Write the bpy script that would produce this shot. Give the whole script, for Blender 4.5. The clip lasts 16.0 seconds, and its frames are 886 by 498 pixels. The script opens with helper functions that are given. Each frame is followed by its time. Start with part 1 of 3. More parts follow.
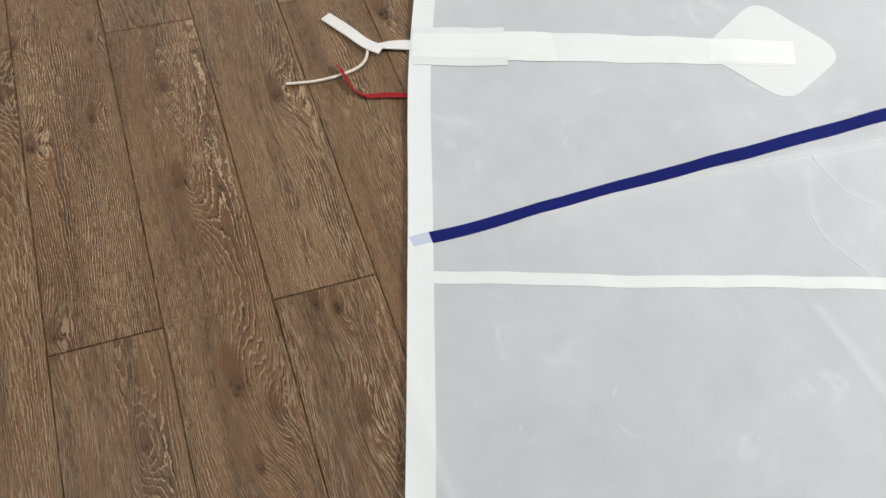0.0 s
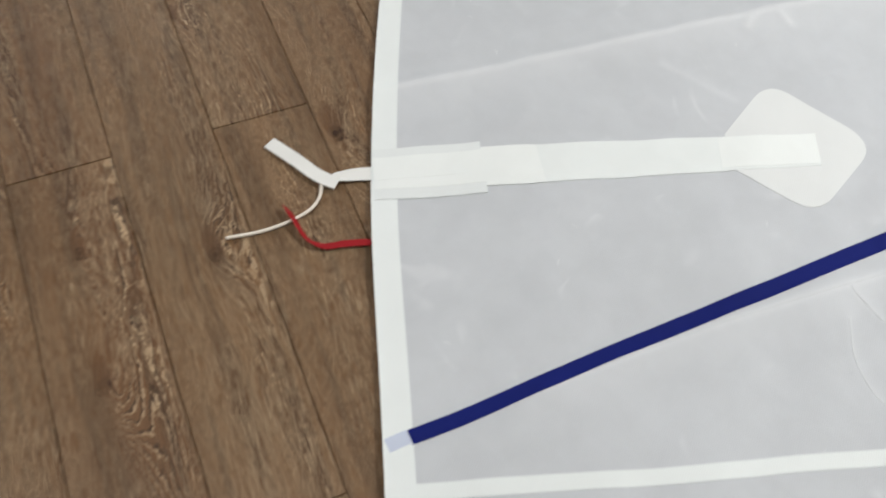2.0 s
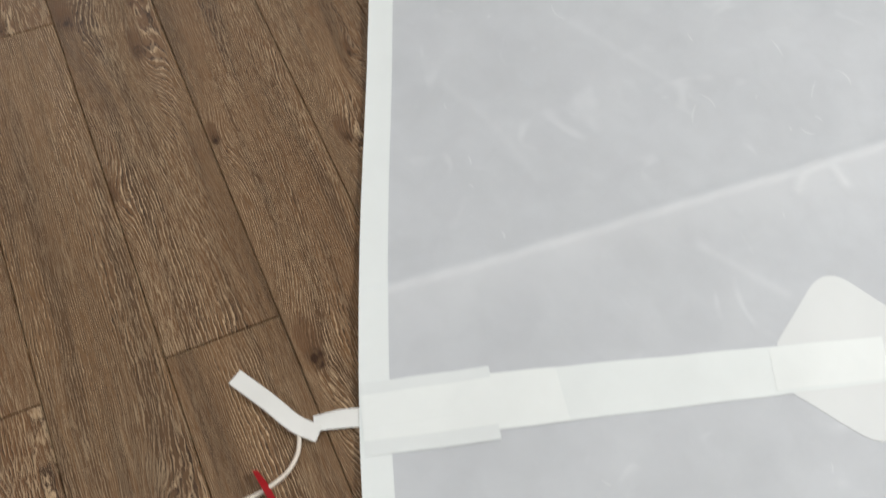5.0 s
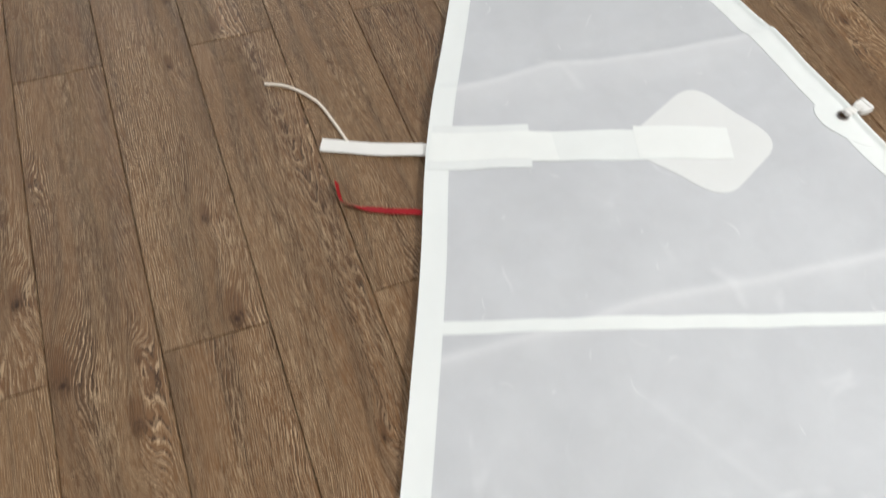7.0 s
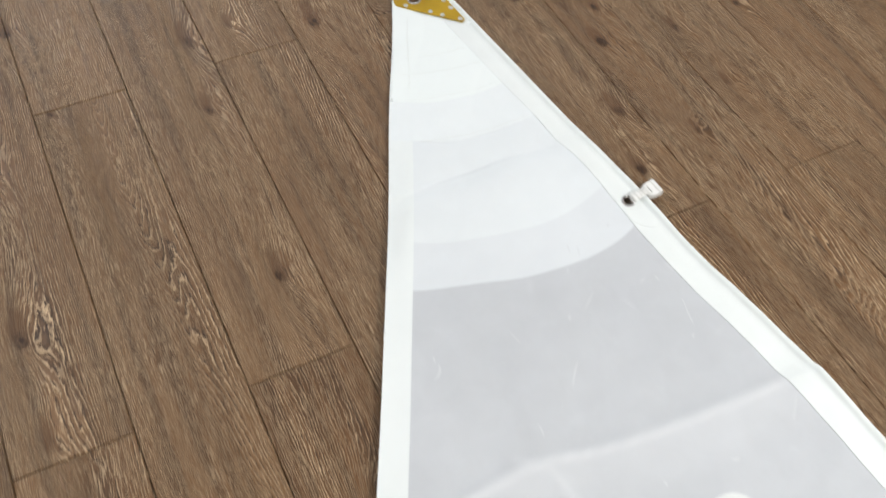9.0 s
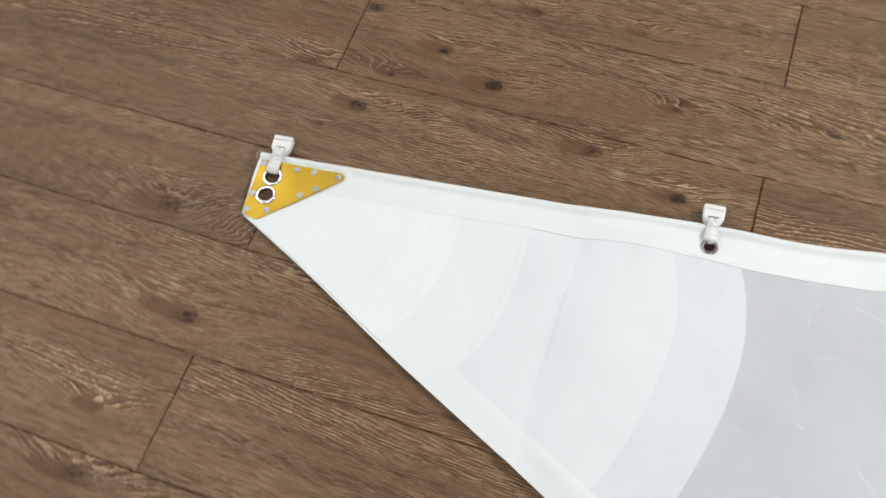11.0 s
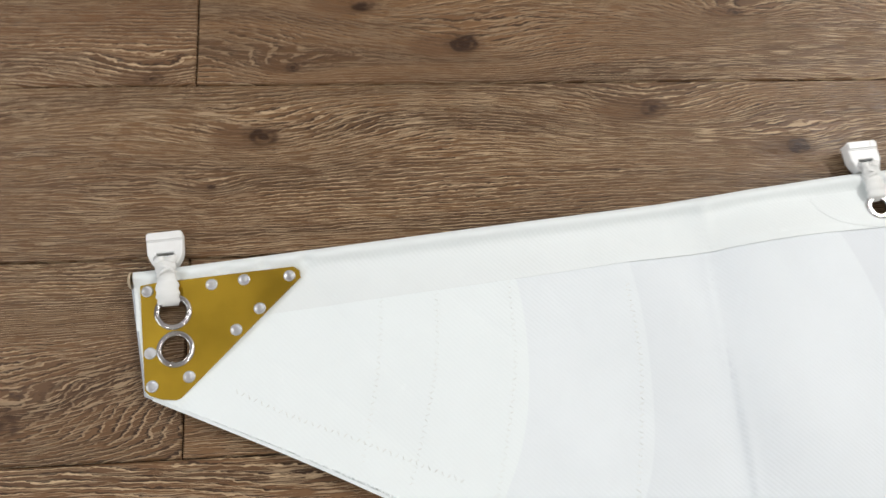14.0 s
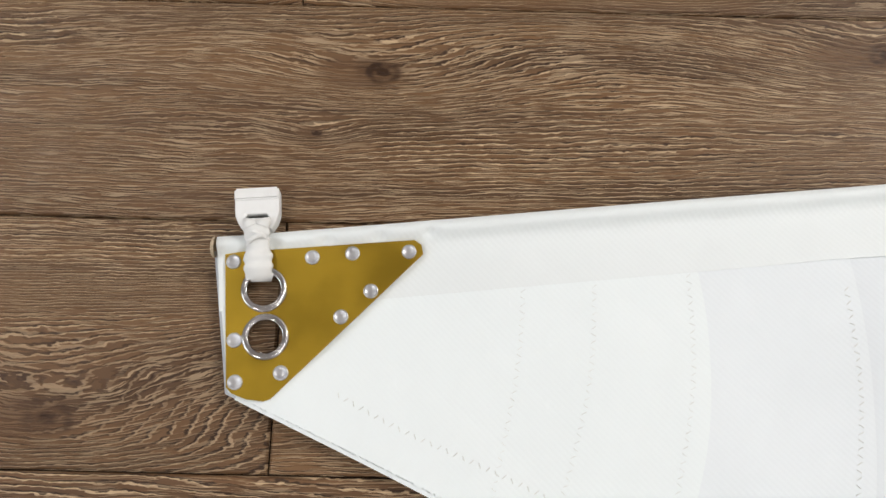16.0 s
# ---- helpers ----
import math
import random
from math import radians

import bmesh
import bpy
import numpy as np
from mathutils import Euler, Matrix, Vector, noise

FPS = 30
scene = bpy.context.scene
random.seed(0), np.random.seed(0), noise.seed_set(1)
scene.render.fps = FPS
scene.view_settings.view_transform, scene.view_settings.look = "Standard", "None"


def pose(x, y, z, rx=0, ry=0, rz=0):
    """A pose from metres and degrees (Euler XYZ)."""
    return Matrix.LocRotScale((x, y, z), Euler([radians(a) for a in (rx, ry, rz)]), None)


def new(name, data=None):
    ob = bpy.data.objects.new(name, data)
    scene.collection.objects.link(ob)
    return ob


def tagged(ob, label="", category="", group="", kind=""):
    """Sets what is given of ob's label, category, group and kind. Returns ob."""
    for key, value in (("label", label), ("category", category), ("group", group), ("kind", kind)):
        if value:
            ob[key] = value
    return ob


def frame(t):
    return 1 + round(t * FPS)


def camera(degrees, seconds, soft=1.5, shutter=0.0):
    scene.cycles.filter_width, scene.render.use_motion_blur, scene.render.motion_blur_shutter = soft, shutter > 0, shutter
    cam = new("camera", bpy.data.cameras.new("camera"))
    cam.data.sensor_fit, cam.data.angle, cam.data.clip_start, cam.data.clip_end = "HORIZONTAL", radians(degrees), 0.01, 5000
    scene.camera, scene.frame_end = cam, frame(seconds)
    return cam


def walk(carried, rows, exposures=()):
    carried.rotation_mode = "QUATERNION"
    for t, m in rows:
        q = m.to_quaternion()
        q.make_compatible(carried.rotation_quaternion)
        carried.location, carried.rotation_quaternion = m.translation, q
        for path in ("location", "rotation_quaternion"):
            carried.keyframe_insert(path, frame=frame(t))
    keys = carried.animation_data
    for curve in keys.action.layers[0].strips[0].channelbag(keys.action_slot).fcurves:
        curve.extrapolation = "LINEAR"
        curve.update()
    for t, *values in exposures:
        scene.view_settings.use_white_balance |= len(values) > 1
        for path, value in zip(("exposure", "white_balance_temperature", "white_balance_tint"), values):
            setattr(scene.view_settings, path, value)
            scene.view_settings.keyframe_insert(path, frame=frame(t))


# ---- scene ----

from math import pi, sin, cos

# ---------------------------------------------------------------- camera
cam = camera(52.67, 16.0, soft=1.5, shutter=0.5)
PATH = [
    (0.0, 0.0897, -1.2903, 1.0950, 34.78, -3.93, -19.33),
    (0.5, 0.1145, -1.2822, 1.1007, 34.95, -3.95, -17.93),
    (1.0, 0.1365, -1.2064, 1.0930, 35.58, -3.50, -17.63),
    (1.5, 0.1666, -1.0578, 1.0812, 34.93, -2.35, -20.92),
    (2.0, 0.2295, -0.9472, 1.0665, 33.00, -2.84, -23.02),
    (2.5, 0.3363, -0.7873, 1.0544, 29.12, -6.31, -22.21),
    (3.0, 0.3708, -0.7678, 1.0237, 24.97, -6.67, -23.60),
    (3.2, 0.3795, -0.7785, 0.9994, 24.40, -6.21, -24.47),
    (5.3, 0.3780, -0.4770, 1.0740, 30.77, -3.39, -24.91),
    (5.5, 0.3840, -0.4510, 1.0610, 31.27, -3.54, -25.11),
    (6.0, 0.4206, -0.3212, 1.0699, 31.74, -4.29, -24.37),
    (6.5, 0.5434, -0.2020, 1.0921, 32.87, -2.29, -20.46),
    (7.0, 0.5944, -0.0885, 1.0969, 35.81, -1.12, -20.03),
    (7.5, 0.6324, 0.1165, 1.0922, 36.19, -0.72, -25.06),
    (8.0, 0.6644, 0.2769, 1.0973, 36.23, -2.27, -27.72),
    (8.5, 0.7597, 0.4498, 1.0804, 36.74, -2.79, -26.95),
    (9.0, 0.8640, 0.6386, 1.0865, 35.45, -2.38, -26.50),
    (9.5, 0.8737, 0.8303, 1.0767, 34.92, -1.11, -35.20),
    (9.7, 0.8649, 0.9210, 1.0853, 33.99, -0.80, -40.81),
    (11.8, 1.0902, 1.4863, 0.9402, 23.08, 2.54, -82.61),
    (12.0, 1.1154, 1.5063, 0.9203, 22.40, 1.39, -84.73),
    (12.5, 1.1699, 1.5635, 0.8915, 20.41, 0.07, -89.69),
    (13.0, 1.2162, 1.6482, 0.8183, 19.39, -0.90, -95.22),
    (13.5, 1.2557, 1.6764, 0.7260, 20.41, -3.14, -95.18),
    (14.0, 1.2814, 1.7057, 0.6634, 20.44, -5.02, -93.59),
    (14.5, 1.3055, 1.7274, 0.5906, 19.30, -4.73, -92.13),
    (15.0, 1.3267, 1.7361, 0.5461, 18.33, -3.32, -90.51),
    (15.5, 1.3459, 1.7385, 0.5376, 17.05, -1.97, -89.49),
    (16.0, 1.3556, 1.7357, 0.5282, 16.16, -0.82, -88.74),
]

walk(cam, [(t, pose(*p)) for t, *p in PATH], exposures=[
    (0.0, -0.12, 6350, 7.5), (1.5, -0.14, 6350, 7.5), (2.0, -0.27, 6350, 7.5), (2.5, -0.37, 6350, 7.5), (3.0, -0.27, 6350, 7.5), (5.5, -0.30, 6360, 7.5),
    (6.0, -0.22, 6360, 7.5), (6.5, -0.12, 6370, 8.0), (7.0, -0.02, 6380, 8.0), (8.5, -0.02, 6380, 8.0), (9.0, 0.15, 6310, 8.0), (9.5, -0.02, 6310, 8.0),
    (12.0, 0.14, 6290, 8.0), (12.5, 0.07, 6310, 8.0), (14.0, 0.05, 6360, 8.5), (15.5, 0.05, 6450, 10.0), (16.0, 0.05, 6450, 10.0)])

# ---------------------------------------------------------------- light
PLANK_W, PLANK_L = 0.1524, 1.2192
ROOM = (-13 * PLANK_W, 25 * PLANK_W, -2.6, 4.3, 2.55)     # x0, x1, y0, y1, ceiling

world = bpy.data.worlds.new("world")
scene.world = world
world.use_nodes = True
world.node_tree.nodes["Background"].inputs[0].default_value = (0.8, 0.88, 1.0, 1)
world.node_tree.nodes["Background"].inputs[1].default_value = 0.3


def area_lamp(name, x, y, z, sx, sy, power, colour):
    data = bpy.data.lights.new(name, "AREA")
    data.shape, data.size, data.size_y = "RECTANGLE", sx, sy
    data.energy, data.color = power, colour
    ob = new(name, data)
    ob.matrix_world = pose(x, y, z, 0, 0, 0)
    return ob


LAMPS = [(2.7, -0.7, 85), (-0.7, -0.3, 28), (0.0, 3.0, 20), (2.6, 3.2, 13)]
for lx, ly, power in LAMPS:
    area_lamp("assumed_lamp_light", lx, ly, ROOM[4] - 0.045, 0.75, 0.4, power, (1.0, 0.975, 0.95))

# an unseen window, added in the north wall for cool light
WIN = (0.1, 1.7, 0.95, 2.1)                                # x0, x1, sill, head
sky_light = area_lamp("assumed_window_light", (WIN[0] + WIN[1]) / 2, ROOM[3] + 0.02, (WIN[2] + WIN[3]) / 2, WIN[1] - WIN[0] - 0.1, WIN[3] - WIN[2] - 0.1, 26, (0.86, 0.91, 1.0))
sky_light.matrix_world = pose((WIN[0] + WIN[1]) / 2, ROOM[3] + 0.02, (WIN[2] + WIN[3]) / 2, -90, 0, 0)

# ---------------------------------------------------------------- materials


class Net:
    """A node material under construction."""

    def __init__(self, name):
        self.mat = bpy.data.materials.new(name)
        self.mat.use_nodes = True
        self.t = self.mat.node_tree
        self.bsdf = self.t.nodes["Principled BSDF"]

    def put(self, node, key, value):
        if isinstance(value, bpy.types.NodeSocket):
            self.t.links.new(value, node.inputs[key])
        else:
            node.inputs[key].default_value = value

    def math(self, op, a, b=0.0, c=0.0, clamp=False):
        n = self.t.nodes.new("ShaderNodeMath")
        n.operation, n.use_clamp = op, clamp
        for k, v in enumerate((a, b, c)):
            self.put(n, k, v)
        return n.outputs[0]

    def add(self, a, b): return self.math("ADD", a, b)
    def sub(self, a, b): return self.math("SUBTRACT", a, b)
    def mul(self, a, b): return self.math("MULTIPLY", a, b)

    def xyz(self, x, y, z):
        n = self.t.nodes.new("ShaderNodeCombineXYZ")
        for k, v in enumerate((x, y, z)):
            self.put(n, k, v)
        return n.outputs[0]

    def split(self, v):
        n = self.t.nodes.new("ShaderNodeSeparateXYZ")
        self.put(n, 0, v)
        return n.outputs

    def coords(self, kind="Object"):
        return self.t.nodes.new("ShaderNodeTexCoord").outputs[kind]

    def noise(self, vec, scale, detail=2.0, rough=0.5, distortion=0.0):
        n = self.t.nodes.new("ShaderNodeTexNoise")
        self.put(n, "Vector", vec)
        for k, v in (("Scale", scale), ("Detail", detail), ("Roughness", rough), ("Distortion", distortion)):
            n.inputs[k].default_value = v
        return n.outputs[0]

    def step(self, v, lo, hi, a=0.0, b=1.0):
        n = self.t.nodes.new("ShaderNodeMapRange")
        n.interpolation_type = "SMOOTHSTEP"
        for k, x in enumerate((v, lo, hi, a, b)):
            self.put(n, k, x)
        return n.outputs[0]

    def mix(self, f, a, b, blend="MIX"):
        n = self.t.nodes.new("ShaderNodeMix")
        n.data_type, n.blend_type = "RGBA", blend
        self.put(n, 0, f)
        for k, v in ((6, a), (7, b)):
            self.put(n, k, v if isinstance(v, bpy.types.NodeSocket) else (*v, 1))
        return n.outputs[2]

    def bump(self, height, dist, strength=1.0):
        n = self.t.nodes.new("ShaderNodeBump")
        n.inputs["Strength"].default_value, n.inputs["Distance"].default_value = strength, dist
        self.put(n, "Height", height)
        self.put(self.bsdf, "Normal", n.outputs[0])

    def set(self, **kw):
        for k, v in kw.items():
            k = k.replace("_", " ")
            if isinstance(v, tuple) and len(v) == 3:
                v = (*v, 1)
            self.put(self.bsdf, k, v)
        return self.mat


def limed_oak():
    """Brown oak-look plank: light limed grain that flows round the knots of each plank."""
    n = Net("limed_oak")
    x, y, _ = n.split(n.coords())
    info = n.t.nodes.new("ShaderNodeObjectInfo")
    rnd = info.outputs["Random"]
    seed = n.mul(rnd, 53.0)
    # low, long waves of the growth rings
    low = n.noise(n.xyz(n.mul(x, 9.0), n.mul(y, 1.1), seed), 1.0, 1.2, 0.4)
    mid = n.noise(n.xyz(n.mul(x, 38.0), n.mul(y, 9.0), seed), 1.0, 2.0, 0.5)
    tiny = n.noise(n.xyz(n.mul(x, 150.0), n.mul(y, 60.0), seed), 1.0, 2.0, 0.6)
    g = n.add(x, n.mul(n.sub(low, 0.5), 0.075))
    g = n.add(g, n.mul(n.sub(mid, 0.5), 0.009))
    g = n.add(g, n.mul(n.sub(tiny, 0.5), 0.0022))
    jag = n.noise(n.xyz(n.mul(x, 520.0), n.mul(y, 170.0), seed), 1.0, 1.0, 0.5)
    g = n.add(g, n.mul(n.sub(jag, 0.5), 0.0016))
    thread = n.add(n.add(x, n.mul(n.sub(low, 0.5), 0.05)), n.add(n.mul(n.sub(mid, 0.5), 0.010), n.mul(n.sub(tiny, 0.5), 0.0022)))
    # the heart of a plank: nested arches along its length
    at = n.t.nodes.new("ShaderNodeAttribute")
    at.attribute_type, at.attribute_name = "OBJECT", "heart"
    hx, slope, crown = n.split(at.outputs["Vector"])
    off = n.math("DIVIDE", n.add(n.sub(x, hx), n.mul(n.sub(low, 0.5), 0.05)), 0.042)
    arch = n.math("EXPONENT", n.mul(n.mul(off, off), -1.0))
    g = n.add(g, n.mul(arch, n.add(crown, n.mul(slope, n.mul(y, 0.62)))))
    dark = smoky = None
    for k in range(6):
        at = n.t.nodes.new("ShaderNodeAttribute")
        at.attribute_type, at.attribute_name = "OBJECT", "knot_%d" % k
        kx, ky, ks = n.split(at.outputs["Vector"])
        dx, dy = n.sub(x, kx), n.sub(y, ky)
        dx = n.math("DIVIDE", dx, ks)
        dy = n.math("DIVIDE", dy, ks)
        r2 = n.add(n.mul(dx, dx), n.mul(n.mul(dy, dy), 0.115))
        eye = n.add(n.mul(dx, dx), n.mul(n.mul(dy, dy), 0.50))
        wide = n.math("EXPONENT", n.mul(r2, -0.22))
        core = n.math("EXPONENT", n.mul(n.add(eye, n.add(n.mul(n.sub(mid, 0.5), 1.6), n.mul(n.sub(tiny, 0.5), 1.5))), -3.0))
        side = n.sub(dy, 1.3)
        core = n.mul(core, n.add(0.72, n.mul(n.math("SINE", n.mul(n.math("SQRT", eye), 15.0)), 0.28)))
        halo = n.add(n.mul(dx, dx), n.mul(n.mul(side, side), 0.13))
        halo = n.step(n.add(halo, n.mul(n.sub(mid, 0.5), 0.9)), 0.95, 0.15)
        g = n.add(g, n.mul(n.mul(wide, ks), 1.7))
        thread = n.add(thread, n.mul(n.mul(wide, ks), 1.5))
        dark = core if dark is None else n.math("MAXIMUM", dark, core)
        smoky = halo if smoky is None else n.math("MAXIMUM", smoky, halo)
    # growth-ring lines: a limed groove with relief shade painted dark along one side
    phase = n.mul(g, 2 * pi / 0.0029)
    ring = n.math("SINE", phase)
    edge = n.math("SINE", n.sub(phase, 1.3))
    area = n.noise(n.xyz(n.mul(x, 17.0), n.mul(y, 4.0), n.add(seed, 9.0)), 1.0, 2.0, 0.55)
    broken = n.noise(n.xyz(n.mul(x, 260.0), n.mul(y, 30.0), n.add(seed, 3.0)), 1.0, 2.0, 0.6)
    fibre = n.noise(n.xyz(n.mul(thread, 1400.0), n.mul(y, 36.0), seed), 1.0, 1.0, 0.5)
    groove = n.noise(n.xyz(n.add(n.mul(thread, 1400.0), 0.8), n.mul(y, 36.0), seed), 1.0, 1.0, 0.5)
    band = n.noise(n.xyz(n.mul(thread, 60.0), n.mul(y, 2.5), n.add(seed, 31.0)), 1.0, 2.0, 0.6)
    zone = n.step(n.noise(n.xyz(n.mul(thread, 13.0), n.mul(y, 2.6), n.add(seed, 41.0)), 1.0, 2.0, 0.55), 0.36, 0.58, 0.45, 1.0)
    rnd2 = n.math("FRACT", n.mul(rnd, 37.7))
    calm = n.noise(n.xyz(n.mul(x, 10.0), n.mul(y, 1.8), n.add(seed, 57.0)), 1.0, 2.0, 0.5)
    calm = n.step(n.add(calm, n.mul(n.sub(rnd2, 0.5), 0.16)), 0.37, 0.55, 0.66, 1.0)
    l1 = n.mul(n.mul(n.step(ring, 0.72, 0.92), n.step(broken, 0.34, 0.46)), n.step(area, 0.36, 0.56, 0.50, 1.0))
    l1 = n.mul(l1, n.step(fibre, 0.36, 0.50, 0.42, 1.0))
    l3 = n.mul(n.step(fibre, 0.555, 0.585), n.step(area, 0.34, 0.64, 1.0, 0.45))
    l1 = n.mul(l1, n.sub(1.0, n.mul(arch, n.math("MULTIPLY", n.math("ABSOLUTE", slope), 3.0, clamp=True))))
    l1, l3 = n.mul(l1, calm), n.mul(l3, calm)
    lines = n.math("MAXIMUM", n.mul(l1, 0.92), n.mul(n.mul(l3, zone), 0.66))
    relief_dark = n.mul(n.mul(n.step(edge, 0.55, 0.95), n.step(broken, 0.34, 0.46)), n.step(area, 0.36, 0.56, 0.25, 1.0))
    streak = n.mul(n.step(groove, 0.52, 0.60), n.step(area, 0.34, 0.64, 1.0, 0.55))
    tone = n.noise(n.xyz(n.mul(x, 8.0), n.mul(y, 2.2), n.add(seed, 13.0)), 1.0, 3.0, 0.55)
    base = n.mix(n.step(tone, 0.3, 0.7), WOOD_DARK, WOOD_MID)
    base = n.mix(n.mul(rnd, 0.4), base, WOOD_WARM)
    pale = n.t.nodes.new("ShaderNodeAttribute")
    pale.attribute_type, pale.attribute_name = "OBJECT", "pale"
    base = n.mix(n.mul(pale.outputs["Fac"], 0.62), base, WOOD_PALE)
    base = n.mix(n.step(band, 0.42, 0.68, 0.0, 0.5), base, WOOD_PORE_SHADE)
    base = n.mix(n.mul(relief_dark, 0.85), base, WOOD_PORE_SHADE)
    streak = n.mul(streak, zone)
    base = n.mix(n.mul(streak, 0.74), base, WOOD_PORE_SHADE)
    lines = n.mul(lines, n.sub(1.0, n.math("MULTIPLY", n.math("MAXIMUM", dark, n.mul(smoky, 0.55)), 0.9, clamp=True)))
    base = n.mix(lines, base, WOOD_LIME)
    base = n.mix(n.math("MULTIPLY", smoky, 0.45, clamp=True), base, (0.120, 0.058, 0.025))
    base = n.mix(n.math("MULTIPLY", dark, 0.80, clamp=True), base, (0.038, 0.017, 0.007))
    relief_dark = n.math("MAXIMUM", relief_dark, streak)
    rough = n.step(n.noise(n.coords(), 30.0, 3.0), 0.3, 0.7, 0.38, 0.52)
    n.bump(n.sub(n.mul(lines, 0.6), n.mul(relief_dark, 0.8)), 0.0009, 0.75)
    n.bsdf.inputs["Specular IOR Level"].default_value = 0.32
    return n.set(Base_Color=base, Roughness=rough)


WOOD_DARK, WOOD_MID, WOOD_WARM = (0.117, 0.058, 0.025), (0.186, 0.100, 0.044), (0.173, 0.077, 0.032)
WOOD_PALE = (0.233, 0.136, 0.067)
WOOD_PORE_SHADE, WOOD_LIME = (0.030, 0.015, 0.008), (0.690, 0.503, 0.310)


def cloth(name, colour, mottle=0.08, rough=0.55, alpha=1.0, weave=1500.0, blotch=(5.0, 22.0), wear_lit=0.0):
    """Woven sailcloth: a faint thread relief, cloudy tone and small soft scuffs."""
    n = Net(name)
    p = n.coords("Object")
    big = n.noise(p, blotch[0], 3.0, 0.55)
    small = n.noise(p, blotch[1], 4.0, 0.6, 0.4)
    v = n.add(n.mul(n.sub(big, 0.5), 2.0 * mottle), n.mul(n.sub(small, 0.5), 1.2 * mottle))
    hi = tuple(min(1.0, c * (1 + 1.2 * mottle)) for c in colour)
    lo = tuple(c * (1 - 1.2 * mottle) for c in colour)
    scuff = n.noise(p, 60.0, 3.0, 0.65, 1.5)
    col = n.mix(n.step(v, -mottle, mottle), lo, hi)
    col = n.mix(n.mul(n.step(scuff, 0.66, 0.80), 0.25), col, tuple(min(1.0, c * 1.16) for c in colour))
    wisp = n.math("ABSOLUTE", n.sub(n.noise(p, 4.0, 2.5, 0.55, 0.6), 0.5))
    wisp = n.mul(n.step(wisp, 0.022, 0.002), n.step(n.noise(p, 11.0, 2.0), 0.52, 0.68))
    crease = n.t.nodes.new("ShaderNodeAttribute")
    crease.attribute_name = "crease"
    white = n.math("MAXIMUM", n.mul(wisp, 0.14 * wear_lit), n.mul(crease.outputs["Fac"], 0.34 * wear_lit))
    col = n.mix(white, col, (0.9, 0.91, 0.92))
    x, y, _ = n.split(p)
    wv = n.mul(n.math("SINE", n.mul(x, weave)), n.math("SINE", n.mul(y, weave)))
    n.bump(n.add(n.mul(wv, 0.12), n.mul(small, 1.0)), 0.0012, 0.35)
    m = n.set(Base_Color=col, Roughness=rough, Alpha=alpha)
    n.bsdf.inputs["Specular IOR Level"].default_value = 0.25
    return m


def plain(name, colour, rough=0.5, metal=0.0, vary=0.1, scale=60.0, bump=0.0002):
    n = Net(name)
    v = n.noise(n.coords(), scale, 4.0, 0.6)
    lo, hi = tuple(c * (1 - vary) for c in colour), tuple(min(1, c * (1 + vary)) for c in colour)
    r = n.step(v, 0.3, 0.7, rough * 0.85, min(1.0, rough * 1.15))
    n.bump(v, bump, 0.4)
    return n.set(Base_Color=n.mix(n.step(v, 0.3, 0.7), lo, hi), Roughness=r, Metallic=metal)


def brushed(name, colour, rough=0.34):
    """Anodised or plated sheet metal with a fine brushed grain."""
    n = Net(name)
    x, y, _ = n.split(n.coords())
    b = n.noise(n.xyz(n.mul(x, 900.0), n.mul(y, 25.0), 0.0), 1.0, 3.0, 0.6)
    s = n.noise(n.coords(), 45.0, 3.0)
    col = n.mix(n.step(s, 0.3, 0.7), tuple(c * 0.92 for c in colour), tuple(min(1, c * 1.06) for c in colour))
    r = n.add(n.step(s, 0.3, 0.7, rough * 0.85, rough * 1.1), n.mul(b, 0.06))
    n.bump(b, 0.00008, 0.3)
    return n.set(Base_Color=col, Roughness=r, Metallic=1.0)


OAK = limed_oak()
SUBFLOOR = plain("dark_joint_filler", (0.03, 0.02, 0.014), 0.9)
SAIL = cloth("sailcloth_single", (0.560, 0.580, 0.604), 0.06, wear_lit=1.0)
TAPE = cloth("sailcloth_tape", (0.798, 0.835, 0.825), 0.03)
DOUBLED = cloth("sailcloth_doubled", (0.836, 0.868, 0.853), 0.03)
SLEEVE = cloth("sailcloth_sleeve", (0.772, 0.805, 0.80), 0.03)
CREASED = cloth("creased_sailcloth", (0.628, 0.648, 0.665), 0.05)
UNDER = cloth("blue_under_hem", (0.56, 0.61, 0.73), 0.04)
HEM = cloth("sailcloth_hem", (0.803, 0.84, 0.833), 0.02)
HEAD1 = cloth("sailcloth_two_ply", (0.715, 0.748, 0.772), 0.03)
HEAD2 = cloth("sailcloth_three_ply", (0.757, 0.795, 0.812), 0.03)
HEAD3 = cloth("sailcloth_four_ply", (0.795, 0.835, 0.845), 0.03)
HEAD4 = cloth("sailcloth_head", (0.828, 0.875, 0.868), 0.02)
WEBBING = cloth("white_webbing", (0.83, 0.83, 0.80), 0.05, 0.7, weave=4200.0)
PATCHC = cloth("sailcloth_patch", (0.75, 0.77, 0.765), 0.02)
BLUE = cloth("blue_ripstop", (0.009, 0.015, 0.135), 0.12, 0.7)
BLUE.node_tree.nodes["Principled BSDF"].inputs["Specular IOR Level"].default_value = 0.08
RED = cloth("red_ribbon", (0.33, 0.008, 0.013), 0.2, 0.5)
CORD = plain("cream_cord", (0.84, 0.77, 0.67), 0.75, vary=0.15, scale=900.0)
THREAD = plain("stitching_thread", (0.70, 0.71, 0.67), 0.7)
GOLD = brushed("gold_anodised", (0.47, 0.305, 0.033), 0.38)
NICKEL = brushed("nickel", (0.60, 0.585, 0.57), 0.16)
